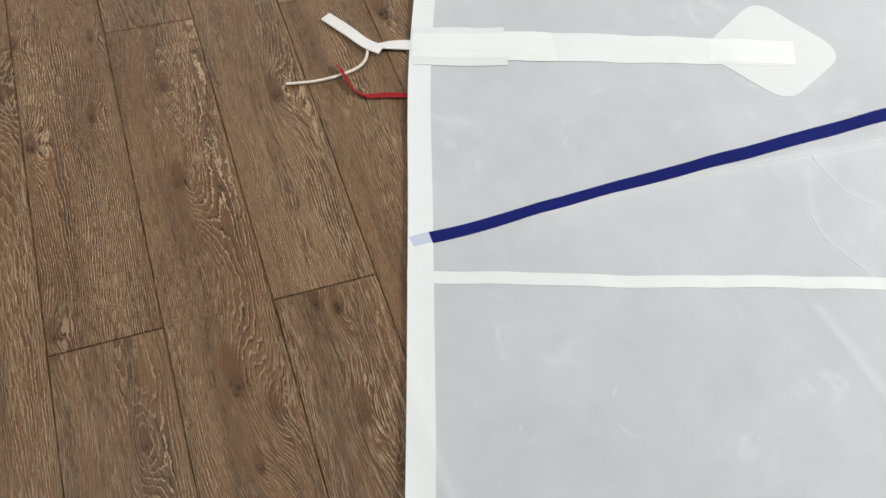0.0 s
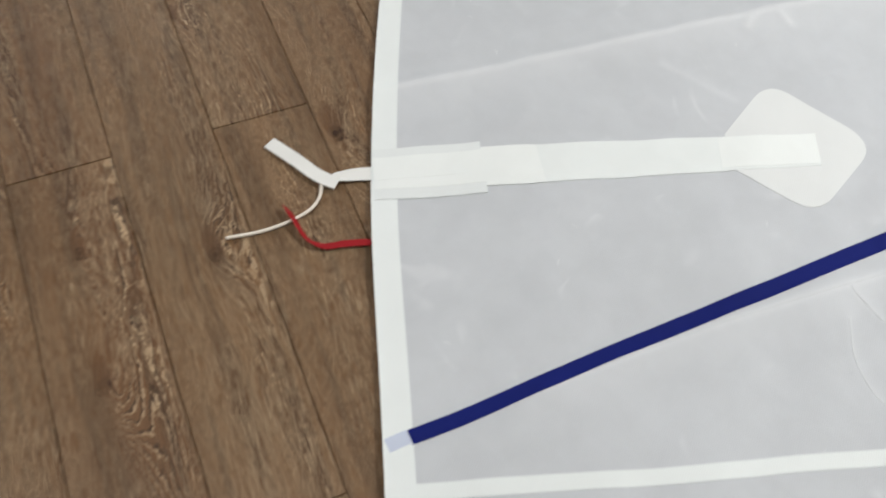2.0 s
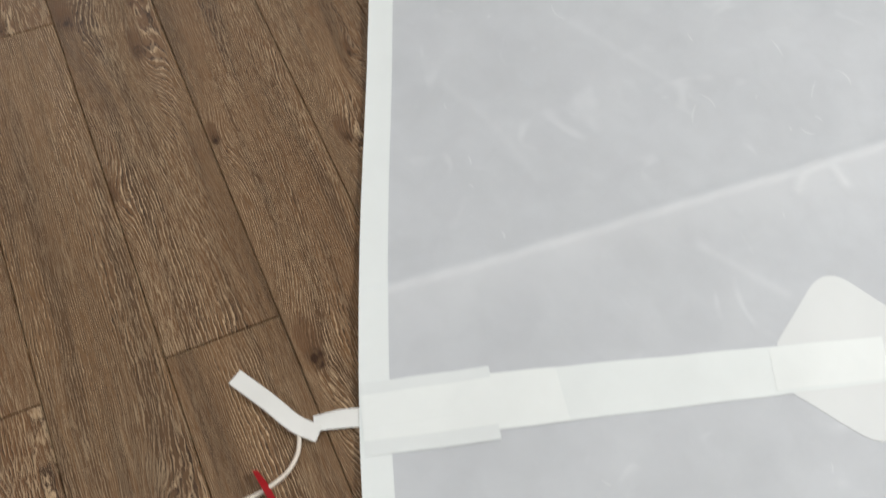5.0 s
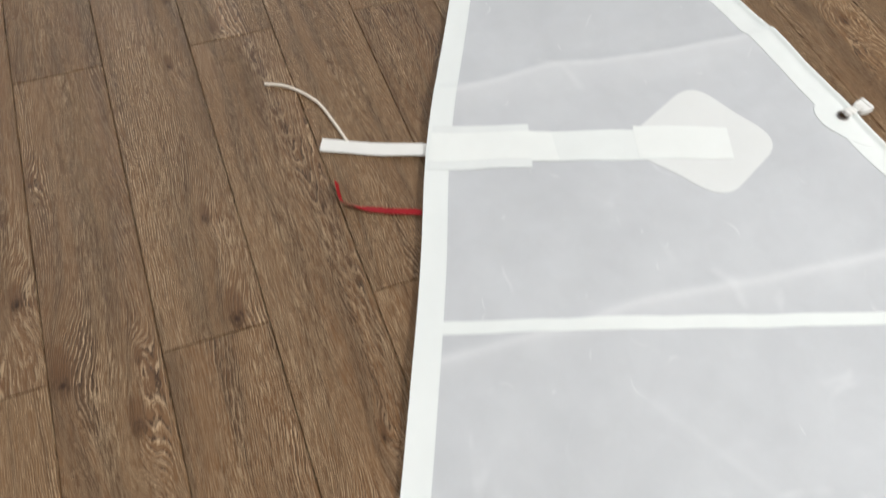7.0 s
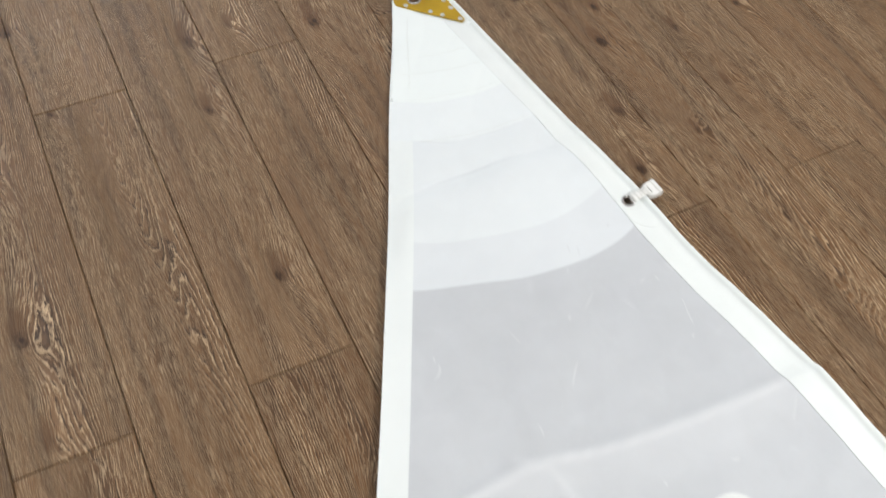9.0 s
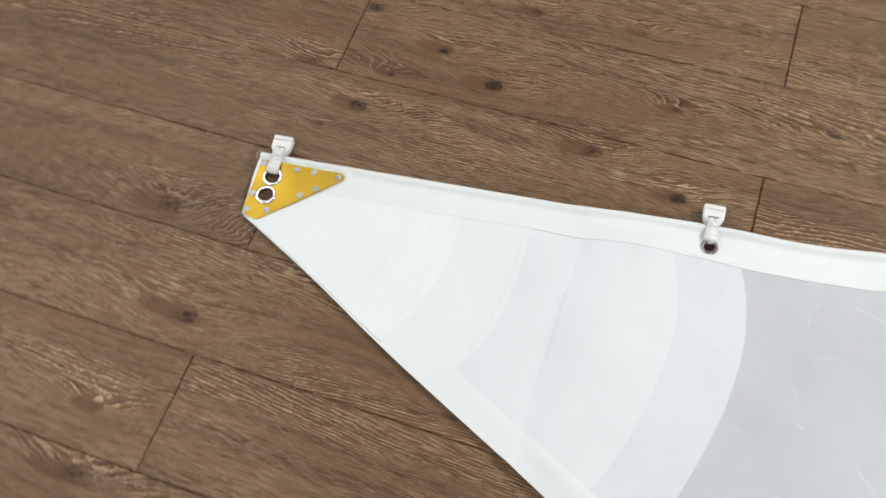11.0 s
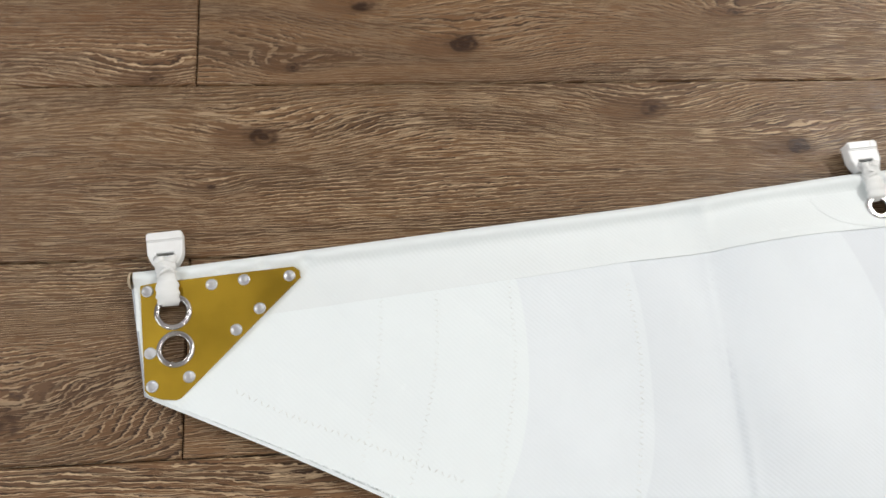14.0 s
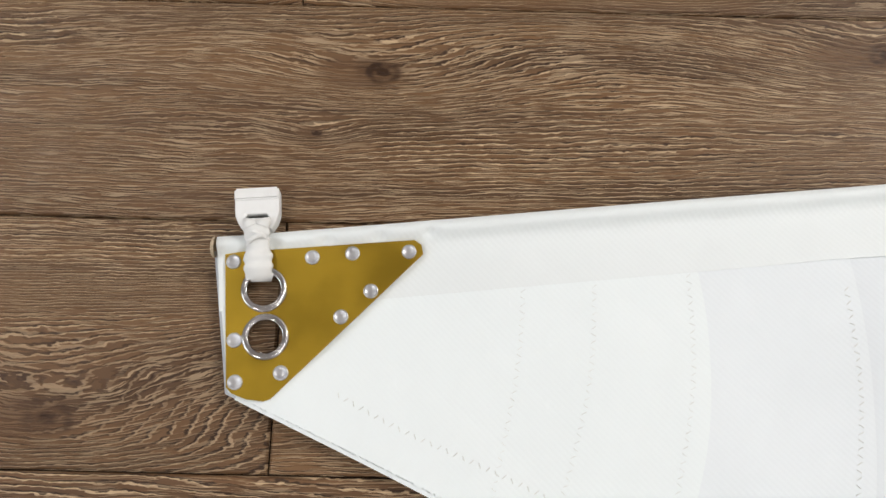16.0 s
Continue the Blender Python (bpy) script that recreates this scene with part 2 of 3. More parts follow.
ALU = brushed("aluminium_rivet", (0.56, 0.56, 0.57), 0.42)
PLASTIC = plain("white_plastic", (0.82, 0.82, 0.80), 0.4, vary=0.03)
BLACK = plain("slot_shade_black", (0.012, 0.012, 0.012), 0.6)
WALL = plain("pale_wall_paint", (0.56, 0.55, 0.54), 0.85, vary=0.03, scale=8.0)
LAMPWHITE = Net("lamp_diffuser")
LAMPWHITE = LAMPWHITE.set(Base_Color=(0.9, 0.9, 0.9), Emission_Color=(1.0, 0.97, 0.93), Emission_Strength=2.0)

# ---------------------------------------------------------------- helpers


def mesh_object(name, verts, faces, mat, parent=None, label="", smooth=True):
    me = bpy.data.meshes.new(name)
    me.from_pydata([tuple(map(float, v)) for v in verts], [], [tuple(map(int, f)) for f in faces])
    me.materials.append(mat)
    if smooth:
        me.polygons.foreach_set("use_smooth", [True] * len(me.polygons))
    me.update()
    ob = new(name, me)
    if parent:
        ob.parent = parent
    return tagged(ob, label) if label else ob


def part(name, bm, mat, parent, label=""):
    me = bpy.data.meshes.new(name)
    bmesh.ops.recalc_face_normals(bm, faces=bm.faces)
    bm.to_mesh(me)
    bm.free()
    me.materials.append(mat)
    ob = new(name, me)
    ob.parent = parent
    return tagged(ob, label) if label else ob


def hermite(t, ts, vs):
    """A smooth curve through the given values."""
    ts, vs, t = np.asarray(ts, float), np.asarray(vs, float), np.asarray(t, float)
    m = np.gradient(vs, ts, axis=0)
    i = np.clip(np.searchsorted(ts, t) - 1, 0, len(ts) - 2)
    h = ts[i + 1] - ts[i]
    u = (t - ts[i]) / h
    if vs.ndim > 1:
        h, u = h[..., None], u[..., None]
    return ((2 * u**3 - 3 * u**2 + 1) * vs[i] + (u**3 - 2 * u**2 + u) * h * m[i]
            + (-2 * u**3 + 3 * u**2) * vs[i + 1] + (u**3 - u**2) * h * m[i + 1])


def run(points, step=0.004):
    """Even steps along a smooth line through some points."""
    p = np.asarray(points, float)
    d = np.r_[0, np.cumsum(np.linalg.norm(np.diff(p, axis=0), axis=1))]
    return hermite(np.linspace(0, d[-1], max(2, int(d[-1] / step) + 1)), d, p)


# ---------------------------------------------------------------- shape of the sail
LEECH_Y = (-2.2, -0.939, -0.542, -0.194, 0.015, 0.371, 0.601, 0.845, 1.145, 1.383, 1.626, 1.736, 1.858)
LEECH_X = (-0.24, 0.242, 0.375, 0.491, 0.575, 0.733, 0.832, 0.929, 1.076, 1.193, 1.306, 1.361, 1.417)
LUFF_Y = (-2.2, -1.0, 0.0, 0.3, 0.5, 0.6, 0.729, 0.93, 1.19, 1.267, 1.43, 1.62, 1.74, 1.872)
LUFF_X = (2.10, 1.95, 1.80, 1.735, 1.676, 1.654, 1.643, 1.626, 1.586, 1.580, 1.559, 1.538, 1.5245, 1.510)
FOOT_Y = -2.1


def leech(y): return hermite(y, LEECH_Y, LEECH_X)
def luff(y): return hermite(y, LUFF_Y, LUFF_X)


# folds: points of the ridge line, height, width of its steep flank, width of its other flank (towards -y)
FOLDS = [
    ([(0.56, -0.018), (0.745, -0.038), (0.90, -0.051), (1.06, -0.063), (1.25, -0.080), (1.38, -0.089), (1.66, -0.11)], 0.0062, 0.0070, 0.042),
    ([(0.79, 0.464), (0.914, 0.459), (1.01, 0.454), (1.118, 0.457), (1.266, 0.439), (1.507, 0.414), (1.68, 0.402)], 0.0040, 0.0100, 0.020),
    ([(0.985, 0.957), (1.042, 0.949), (1.215, 0.952), (1.302, 0.934), (1.444, 0.919), (1.60, 0.911)], 0.0062, 0.0065, 0.045),
    ([(1.208, 1.424), (1.374, 1.416), (1.464, 1.420), (1.500, 1.420), (1.548, 1.418)], 0.0032, 0.0046, 0.0042),
    ([(0.58, -0.576), (0.67, -0.577), (0.824, -0.581), (0.987, -0.590), (1.159, -0.604), (1.30, -0.612), (1.75, -0.64)], 0.0042, 0.0060, 0.030),
    ([(1.06, -0.60), (1.076, -0.68), (1.115, -0.738)], 0.0013, 0.006, 0.006),
    ([(1.03, -0.64), (0.997, -0.700), (0.990, -0.732), (1.018, -0.835)], 0.0012, 0.006, 0.006),
    ([(0.300, -0.760), (0.293, -0.878), (0.300, -1.00)], 0.0026, 0.006, 0.006),
    ([(0.905, -0.86), (0.925, -1.05)], 0.0024, 0.006, 0.006),
    ([(1.215, -0.105), (1.250, -0.080), (1.285, -0.087), (1.290, -0.125)], 0.0034, 0.006, 0.008),
    ([(1.185, 0.972), (1.213, 0.948), (1.222, 0.915), (1.225, 0.890)], 0.0016, 0.006, 0.006),
    ([(1.248, 0.470), (1.262, 0.441), (1.258, 0.405)], 0.0018, 0.006, 0.006),
    ([(1.05, 0.330), (1.13, 0.190), (1.17, 0.100)], 0.0009, 0.010, 0.010),
    ([(0.82, 0.270), (0.86, 0.150), (0.87, 0.060)], 0.0009, 0.010, 0.010),
    ([(1.03, -0.130), (1.07, -0.195), (1.10, -0.240)], 0.0016, 0.008, 0.008),
]
FOLD_RUNS = [(run(p, 0.005), h, a, b) for p, h, a, b in FOLDS]
# the valley of the head fold: the cloth rises again on both sides of it
VALLEY_Y, VALLEY_H, VALLEY_W = 1.419, 0.0100, 0.048
rng = np.random.default_rng(4)
WAVES = [(*rng.normal(0, 1, 2) * k, rng.uniform(0, 6.28), a) for k, a in
         ((5, 0.0014), (6, 0.0014), (8, 0.0013), (10, 0.0013), (13, 0.0011), (17, 0.0010), (24, 0.0006), (30, 0.0005), (42, 0.00028))]


def ridges(x, y, worn=False):
    """The raised, whitened lines of old folds: their height, or their wear with a lit flank painted in."""
    z = np.zeros(np.broadcast(x, y).shape)
    for line, h, steep, slack in FOLD_RUNS:
        reach = 3.5 * max(steep, slack)
        near = (x > line[:, 0].min() - reach) & (x < line[:, 0].max() + reach) & (y > line[:, 1].min() - reach) & (y < line[:, 1].max() + reach)
        if near.any():
            px, py = x[near], y[near]
            d2, side = np.full(px.shape, 9.0), np.zeros(px.shape)
            for q in line:
                e = (px - q[0]) ** 2 + (py - q[1]) ** 2
                side = np.where(e < d2, py - q[1], side)
                d2 = np.minimum(d2, e)
            blend = np.clip(0.5 + side / 0.006, 0, 1)
            w = slack + (steep - slack) * blend
            add = np.zeros(z.shape)
            if worn:
                add[near] = h / 0.0052 * (0.75 * np.exp(-d2 / 0.0065 ** 2) + 0.38 * np.exp(-d2 / (1.3 * w) ** 2))
            else:
                add[near] = h * np.exp(1 - np.sqrt(d2 / w**2 + 1.0))
            z = z + add
    return z


def ground(x, y):
    """Height of the cloth: nearly flat on the floor, with low waves and the ridges of old folds."""
    x, y = np.asarray(x, float), np.asarray(y, float)
    z = np.full(np.broadcast(x, y).shape, 0.0062)
    for a, b, c, h in WAVES:
        z = z + h * np.sin(a * x + b * y + c)
    z = np.maximum(z + ridges(x, y), 0.0035)
    south = np.abs(VALLEY_Y - y) / VALLEY_W
    south = np.where(y > VALLEY_Y, 0.5, 1.0) * south * np.exp(1 - south)
    inside = np.clip((luff(y) - x - 0.010) / 0.036, 0, 1) * np.clip((x - leech(y) - 0.004) / 0.03, 0, 1)
    z = z + VALLEY_H * south * inside
    return z + np.interp(y, (0.9, 1.3), (0.0035, 0.0004)) * np.exp(-np.maximum(x - leech(y), 0.0) / 0.018)


HOLES = [(1.4785, 1.8375, 0.0120), (1.4500, 1.8345, 0.0120), (1.548, 1.266, 0.0090), (1.619, 0.679, 0.0090)]   # under the eyelets


def rows_between(y0, y1, step, fine=0.0016):
    """Steps along the sail that get finer where there are eyelets."""
    ys = [np.arange(y0, y1, step), np.arange(max(y0, 1.19), y1, 0.0028), [y1]]
    for hx, hy, hr in HOLES:
        if y0 < hy < y1:
            ys.append(np.arange(hy - 0.014, min(hy + 0.014, y1), fine))
    ys = np.unique(np.concatenate(ys).round(5))
    return ys[np.r_[True, np.diff(ys) > 0.0004]]


def sheet(name, grid, lift, thick, mat, parent, label="", closed=False):
    """A thin cloth piece on the sail: grid of x, y; it follows the cloth at that lift."""
    grid = np.asarray(grid, float)
    nu, nv = grid.shape[:2]
    z = ground(grid[..., 0], grid[..., 1]) + lift
    top = np.c_[grid.reshape(-1, 2), z.ravel()]
    idx = np.arange(nu * nv).reshape(nu, nv)
    f = np.stack([idx[:-1, :-1], idx[1:, :-1], idx[1:, 1:], idx[:-1, 1:]], -1).reshape(-1, 4)
    centre = top[f, :2].mean(1)
    for hx, hy, hr in HOLES:
        f = f[np.hypot(centre[:, 0] - hx, centre[:, 1] - hy) > hr]
        centre = top[f, :2].mean(1)
    a, b, c = top[f[0, 0]], top[f[0, 1]], top[f[0, 2]]
    flip = np.cross(b - a, c - a)[2] < 0
    if flip:
        f = f[:, ::-1]
    rim = np.r_[idx[:, 0], idx[-1, 1:], idx[::-1, -1][1:], idx[0, ::-1][1:-1]]
    if closed:
        rim = idx[-1, :-1]
    down = np.broadcast_to(np.asarray(lift, float), (nu, nv)).ravel()[rim]
    low = top[rim] - np.c_[0 * down, 0 * down, np.maximum(thick, down + 0.0002)]
    n0, m = len(top), len(rim)
    up = top[rim]
    k = np.arange(m)
    k2 = (k + 1) % m
    side = np.stack([n0 + k, n0 + m + k, n0 + m + k2, n0 + k2], -1)
    for hx, hy, hr in HOLES:
        side = side[np.hypot(up[side[:, 0] - n0, 0] - hx, up[side[:, 0] - n0, 1] - hy) > hr]
    if flip != closed:
        side = side[:, ::-1]
    ob = mesh_object(name, np.r_[top, up, low], [*f.tolist(), *side.tolist()], mat, parent, label)
    if mat is SAIL:
        fold = np.r_[ridges(top[:, 0], top[:, 1], True), np.zeros(2 * m)]
        ob.data.attributes.new("crease", "FLOAT", "POINT").data.foreach_set("value", np.clip(fold, 0, 1))
    return ob


def strip(name, points, width, lift, thick, mat, parent, label="", step=0.004, across=5):
    """A tape along a smooth line on the sail; width may change from end to end."""
    line = run(points, step)
    t = np.gradient(line, axis=0)
    t /= np.linalg.norm(t, axis=1)[:, None] + 1e-9
    nrm = np.c_[-t[:, 1], t[:, 0]]
    w = np.linspace(*(width if isinstance(width, tuple) else (width, width)), len(line))
    s = np.linspace(-0.5, 0.5, across + 1)
    return sheet(name, line[:, None] + nrm[:, None] * (s[None, :, None] * w[:, None, None]), lift, thick, mat, parent, label)


def blob(name, outline, lift, thick, mat, parent, label="", rings=26, round_off=4):
    """A flat patch with the given outline, its corners rounded."""
    p = np.asarray(outline, float)
    for _ in range(round_off):
        q = np.roll(p, -1, 0)
        p = np.stack([0.75 * p + 0.25 * q, 0.25 * p + 0.75 * q], 1).reshape(-1, 2)
    c = p.mean(0)
    s = np.linspace(0.02, 1, rings)
    grid = c + s[:, None, None] * (np.r_[p, p[:1]] - c)[None]
    return sheet(name, grid, lift, thick, mat, parent, label, True)


def quad(corners, nu, nv):
    a, b, c, d = (np.asarray(q, float) for q in corners)
    u, v = np.linspace(0, 1, nu)[:, None, None], np.linspace(0, 1, nv)[None, :, None]
    return (a * (1 - u) + b * u) * (1 - v) + (d * (1 - u) + c * u) * v


def tube(name, points, radius, mat, parent, label="", sides=10, step=0.003, flat=1.0):
    """A round cord along a smooth line in space."""
    line = run(points, step)
    t = np.gradient(line, axis=0)
    t /= np.linalg.norm(t, axis=1)[:, None] + 1e-9
    a = np.cross(t, (0, 0, 1.0))
    a /= np.linalg.norm(a, axis=1)[:, None] + 1e-9
    b = np.cross(a, t)
    ang = np.linspace(0, 2 * pi, sides, endpoint=False)
    v = line[:, None] + radius * (np.cos(ang)[None, :, None] * a[:, None] + flat * np.sin(ang)[None, :, None] * b[:, None])
    n = len(line)
    idx = np.arange(n * sides).reshape(n, sides)
    nx = np.roll(idx, -1, 1)
    f = np.stack([idx[:-1], nx[:-1], nx[1:], idx[1:]], -1).reshape(-1, 4).tolist()
    f += [idx[0][::-1].tolist(), idx[-1].tolist()]
    return mesh_object(name, v.reshape(-1, 3), f, mat, parent, label)


def band(name, points, width, thick, mat, parent, label="", step=0.003, twist=None, lumps=0.0, smooth=False, waist=None):
    """A flat ribbon through points in space; twist: its lean about its own line, in degrees, at each point."""
    line = run(points, step)
    t = np.gradient(line, axis=0)
    t /= np.linalg.norm(t, axis=1)[:, None] + 1e-9
    a = np.cross(t, (0, 0, 1.0))
    a /= np.linalg.norm(a, axis=1)[:, None] + 1e-9
    b = np.cross(a, t)
    if twist is not None:
        w = np.radians(np.interp(np.linspace(0, 1, len(line)), np.linspace(0, 1, len(twist)), twist))[:, None]
        a, b = np.cos(w) * a + np.sin(w) * b, np.cos(w) * b - np.sin(w) * a
    c = [(-0.5, -0.35), (-0.47, 0.5), (0.0, 0.56), (0.47, 0.5), (0.5, -0.35), (0.0, -0.5)]
    k = np.arange(len(line))
    slim = np.ones(len(line)) if waist is None else np.interp(np.linspace(0, 1, len(line)), np.linspace(0, 1, len(waist)), waist)
    v = np.stack([line + a * (u * width * slim * (1 + 0.2 * lumps * np.sin(0.9 * k + 5 * u)))[:, None]
                  + b * (h * thick * (1 + lumps * (np.sin(1.7 * k + 7 * u) + np.sin(0.8 * k - 11 * u))))[:, None] for u, h in c], 1)
    n, s = len(line), len(c)
    idx = np.arange(n * s).reshape(n, s)
    nx = np.roll(idx, -1, 1)
    f = np.stack([idx[:-1], nx[:-1], nx[1:], idx[1:]], -1).reshape(-1, 4).tolist()
    f += [idx[0][::-1].tolist(), idx[-1].tolist()]
    return mesh_object(name, v.reshape(-1, 3), f, mat, parent, label, smooth)


SEAMS = ([], [])


def zigzag(points, lift, pitch=0.0042, reach=0.0032, lean=0.5):
    """A row of slanted stitches along a line on the sail."""
    line = run(points, pitch)
    t = np.gradient(line, axis=0)
    t /= np.linalg.norm(t, axis=1)[:, None] + 1e-9
    verts, faces = SEAMS
    for k, (p, d) in enumerate(zip(line, t)):
        n = np.array((-d[1], d[0]))
        way = d * lean + n * (1 if k % 2 else -0.6)
        way /= np.linalg.norm(way)
        off = np.array((-way[1], way[0])) * 0.00022
        a, b = p - way * reach / 2, p + way * reach / 2
        z = ground(*a) + lift
        i = len(verts)
        for q, h in ((a - off, 0), (b - off, 0), (b + off, 0), (a + off, 0), (a, 0.0004), (b, 0.0004)):
            verts.append((*q, z + h))
        faces += [(i, i + 1, i + 5, i + 4), (i + 3, i + 4, i + 5, i + 2), (i, i + 4, i + 3), (i + 1, i + 2, i + 5)]


def slab(bm, x0, x1, y0, y1, z0, z1, bevel=0.0, seg=2):
    vs = bmesh.ops.create_cube(bm, size=1)["verts"]
    for v in vs:
        v.co = Vector(((x0 + x1) / 2 + v.co.x * (x1 - x0), (y0 + y1) / 2 + v.co.y * (y1 - y0), (z0 + z1) / 2 + v.co.z * (z1 - z0)))
    if bevel:
        bmesh.ops.bevel(bm, geom=list({e for v in vs for e in v.link_edges}), offset=bevel, segments=seg, affect="EDGES", clamp_overlap=True)


def turned(bm, cx, cy, profile, seg=40):
    """A ring or dome turned from r, z pairs about an upright axis."""
    rows = []
    for r, z in profile:
        rows.append([bm.verts.new((cx + r * cos(2 * pi * k / seg), cy + r * sin(2 * pi * k / seg), z)) for k in range(seg)])
    for a, b in zip(rows, rows[1:]):
        for k in range(seg):
            f = bm.faces.new((a[k], a[(k + 1) % seg], b[(k + 1) % seg], b[k]))
            f.smooth = True
    return rows


# ---------------------------------------------------------------- room
def structure(name, bm, mat, label):
    me = bpy.data.meshes.new(name)
    bm.to_mesh(me)
    bm.free()
    me.materials.append(mat)
    return tagged(new(name, me), label, name.split("_")[0], kind="structure")


X0, X1, Y0, Y1, TOP = ROOM
for name, box in (("wall_west", (X0 - 0.12, X0, Y0 - 0.12, Y1 + 0.12)), ("wall_east", (X1, X1 + 0.12, Y0 - 0.12, Y1 + 0.12)),
                  ("wall_south", (X0, X1, Y0 - 0.12, Y0))):
    bm = bmesh.new()
    slab(bm, *box, 0.0, TOP)
    structure(name, bm, WALL, "plain pale grey painted room wall")
bm = bmesh.new()
for a in ((X0, WIN[0], 0.0, TOP), (WIN[1], X1, 0.0, TOP), (WIN[0], WIN[1], 0.0, WIN[2]), (WIN[0], WIN[1], WIN[3], TOP)):
    slab(bm, a[0], a[1], Y1, Y1 + 0.12, a[2], a[3])
structure("wall_north", bm, WALL, "plain pale grey painted room wall with an assumed window")
bm = bmesh.new()
for a in ((WIN[0], WIN[0] + 0.05, WIN[2], WIN[3]), (WIN[1] - 0.05, WIN[1], WIN[2], WIN[3]), (WIN[0] + 0.05, WIN[1] - 0.05, WIN[2], WIN[2] + 0.05),
          (WIN[0] + 0.05, WIN[1] - 0.05, WIN[3] - 0.05, WIN[3])):
    slab(bm, a[0], a[1], Y1 + 0.04, Y1 + 0.09, a[2], a[3])
structure("window_1", bm, PLASTIC, "assumed white framed window in the room wall, out of view")
bm = bmesh.new()
slab(bm, X0 - 0.12, X1 + 0.12, Y0 - 0.12, Y1 + 0.12, TOP + 0.001, TOP + 0.12)
structure("ceiling", bm, WALL, "plain pale grey painted ceiling")


def assumed_light_panel(x, y):
    root = tagged(new("assumed_light_panel"), "assumed flat white rectangular ceiling light panel, out of view", "lamp", "ceiling lights")
    root.location = (x, y, TOP)
    bm = bmesh.new()
    for a in ((-0.42, -0.38, -0.24, 0.24), (0.38, 0.42, -0.24, 0.24), (-0.38, 0.38, -0.24, -0.20), (-0.38, 0.38, 0.20, 0.24)):
        slab(bm, *a, -0.05, 0.0)
    part("frame", bm, PLASTIC, root)
    bm = bmesh.new()
    slab(bm, -0.378, 0.378, -0.198, 0.198, -0.03, -0.02)
    part("diffuser", bm, LAMPWHITE, root)


for lx, ly, power in LAMPS:
    assumed_light_panel(lx, ly)

# ---------------------------------------------------------------- sail
sail = tagged(new("sail"), "white sailcloth sail with gold headboard spread flat on the plank floor", "sail")


def span(y, a, b, n):
    """Points across the sail at height y, from a to b metres in from leech and luff."""
    return np.linspace(leech(y) + a, luff(y) - b, n)


def head_y(s): return 1.856 + 0.014 * s


COLS = 250
s = np.linspace(0, 1, COLS)
t = (rows_between(FOOT_Y, 1.856, 0.0062) - FOOT_Y) / (1.856 - FOOT_Y)
yy = FOOT_Y + (head_y(s)[None] - FOOT_Y) * t[:, None]
xx = leech(yy) + 0.0006 + (luff(yy) - leech(yy) - 0.0086) * s[None]
sheet("body", np.stack([xx, yy], -1), 0.0, 0.0006, SAIL, sail, "single layer of translucent grey-white sailcloth, lightly creased")


def head_patch(points, lift, mat, label):
    """A reinforcing layer over the head, down to a curved lower edge."""
    sx = np.linspace(0, 1, 130)
    p = np.asarray(points, float)
    p = p[np.argsort(p[:, 0])]
    low = run(p, 0.004)
    share = 1 - (1 - np.linspace(0, 1, 270)) ** 1.25
    grid = np.empty((130, 270, 2))
    for k, u in enumerate(sx):
        q = low[int(round(u * (len(low) - 1)))]
        top = head_y(u) - 0.002
        ys = q[1] + (top - q[1]) * share
        f = (q[0] - leech(q[1])) / (luff(q[1]) - leech(q[1]))
        f = f + (np.clip(u, 0.01, 0.985) - f) * share ** 0.5
        grid[k, :, 1] = ys
        grid[k, :, 0] = leech(ys) + 0.0014 + (luff(ys) - leech(ys) - 0.0114) * np.clip(f, 0, 1)
    return sheet("head_patch", grid, lift, 0.0003, mat, sail, label)


ARCS = [
    [(leech(1.272) + 0.002, 1.272), (1.166, 1.259), (1.248, 1.232), (1.375, 1.204), (1.465, 1.203), (1.538, 1.222), (1.575, 1.245)],
    [(leech(1.345) + 0.002, 1.345), (1.248, 1.312), (1.346, 1.289), (1.452, 1.284), (1.531, 1.306), (1.568, 1.325)],
    [(leech(1.535) + 0.002, 1.535), (1.345, 1.492), (1.433, 1.481), (1.508, 1.485), (1.550, 1.492)],
    [(leech(1.615) + 0.002, 1.615), (1.367, 1.585), (1.463, 1.573), (1.527, 1.581), (1.537, 1.583)],
]
for arc, lift, mat in zip(ARCS, (0.0003, 0.0006, 0.0014, 0.0017), (HEAD1, HEAD2, HEAD3, HEAD4)):
    head_patch(arc, lift, mat, "white head reinforcing layer with a curved edge")

# tapes along the edges
ys = rows_between(FOOT_Y, 1.850, 0.006)
lx = leech(ys)
slope = np.gradient(lx, ys)
unit = np.c_[np.ones_like(ys), -slope] / np.hypot(1, slope)[:, None]
line = np.c_[lx, ys]
w = np.linspace(0, 0.0385, 6)
sheet("leech_tape", line[:, None] + unit[:, None] * w[None, :, None], 0.0010, 0.0003, HEM, sail, "white folded cloth tape along the leech")
ys = rows_between(FOOT_Y, 1.868, 0.006)
lx = luff(ys)
slope = np.gradient(lx, ys)
unit = -np.c_[np.ones_like(ys), -slope] / np.hypot(1, slope)[:, None]
line = np.c_[lx, ys]
across = np.r_[0.0003, 0.0010, 0.0022, 0.0036, 0.0050, 0.0064, 0.0078, 0.0090, 0.0102, 0.0114, 0.0130, 0.0150, np.linspace(0.0185, 0.046, 15)]
w = np.where(across[None] > 0.016, across[None] * np.interp(ys, (1.2, 1.5), (0.0515 / 0.046, 1.0))[:, None], across[None])
swell = 0.0060 * np.exp(-np.abs((w - 0.0052) / 0.0058) ** 2.3)
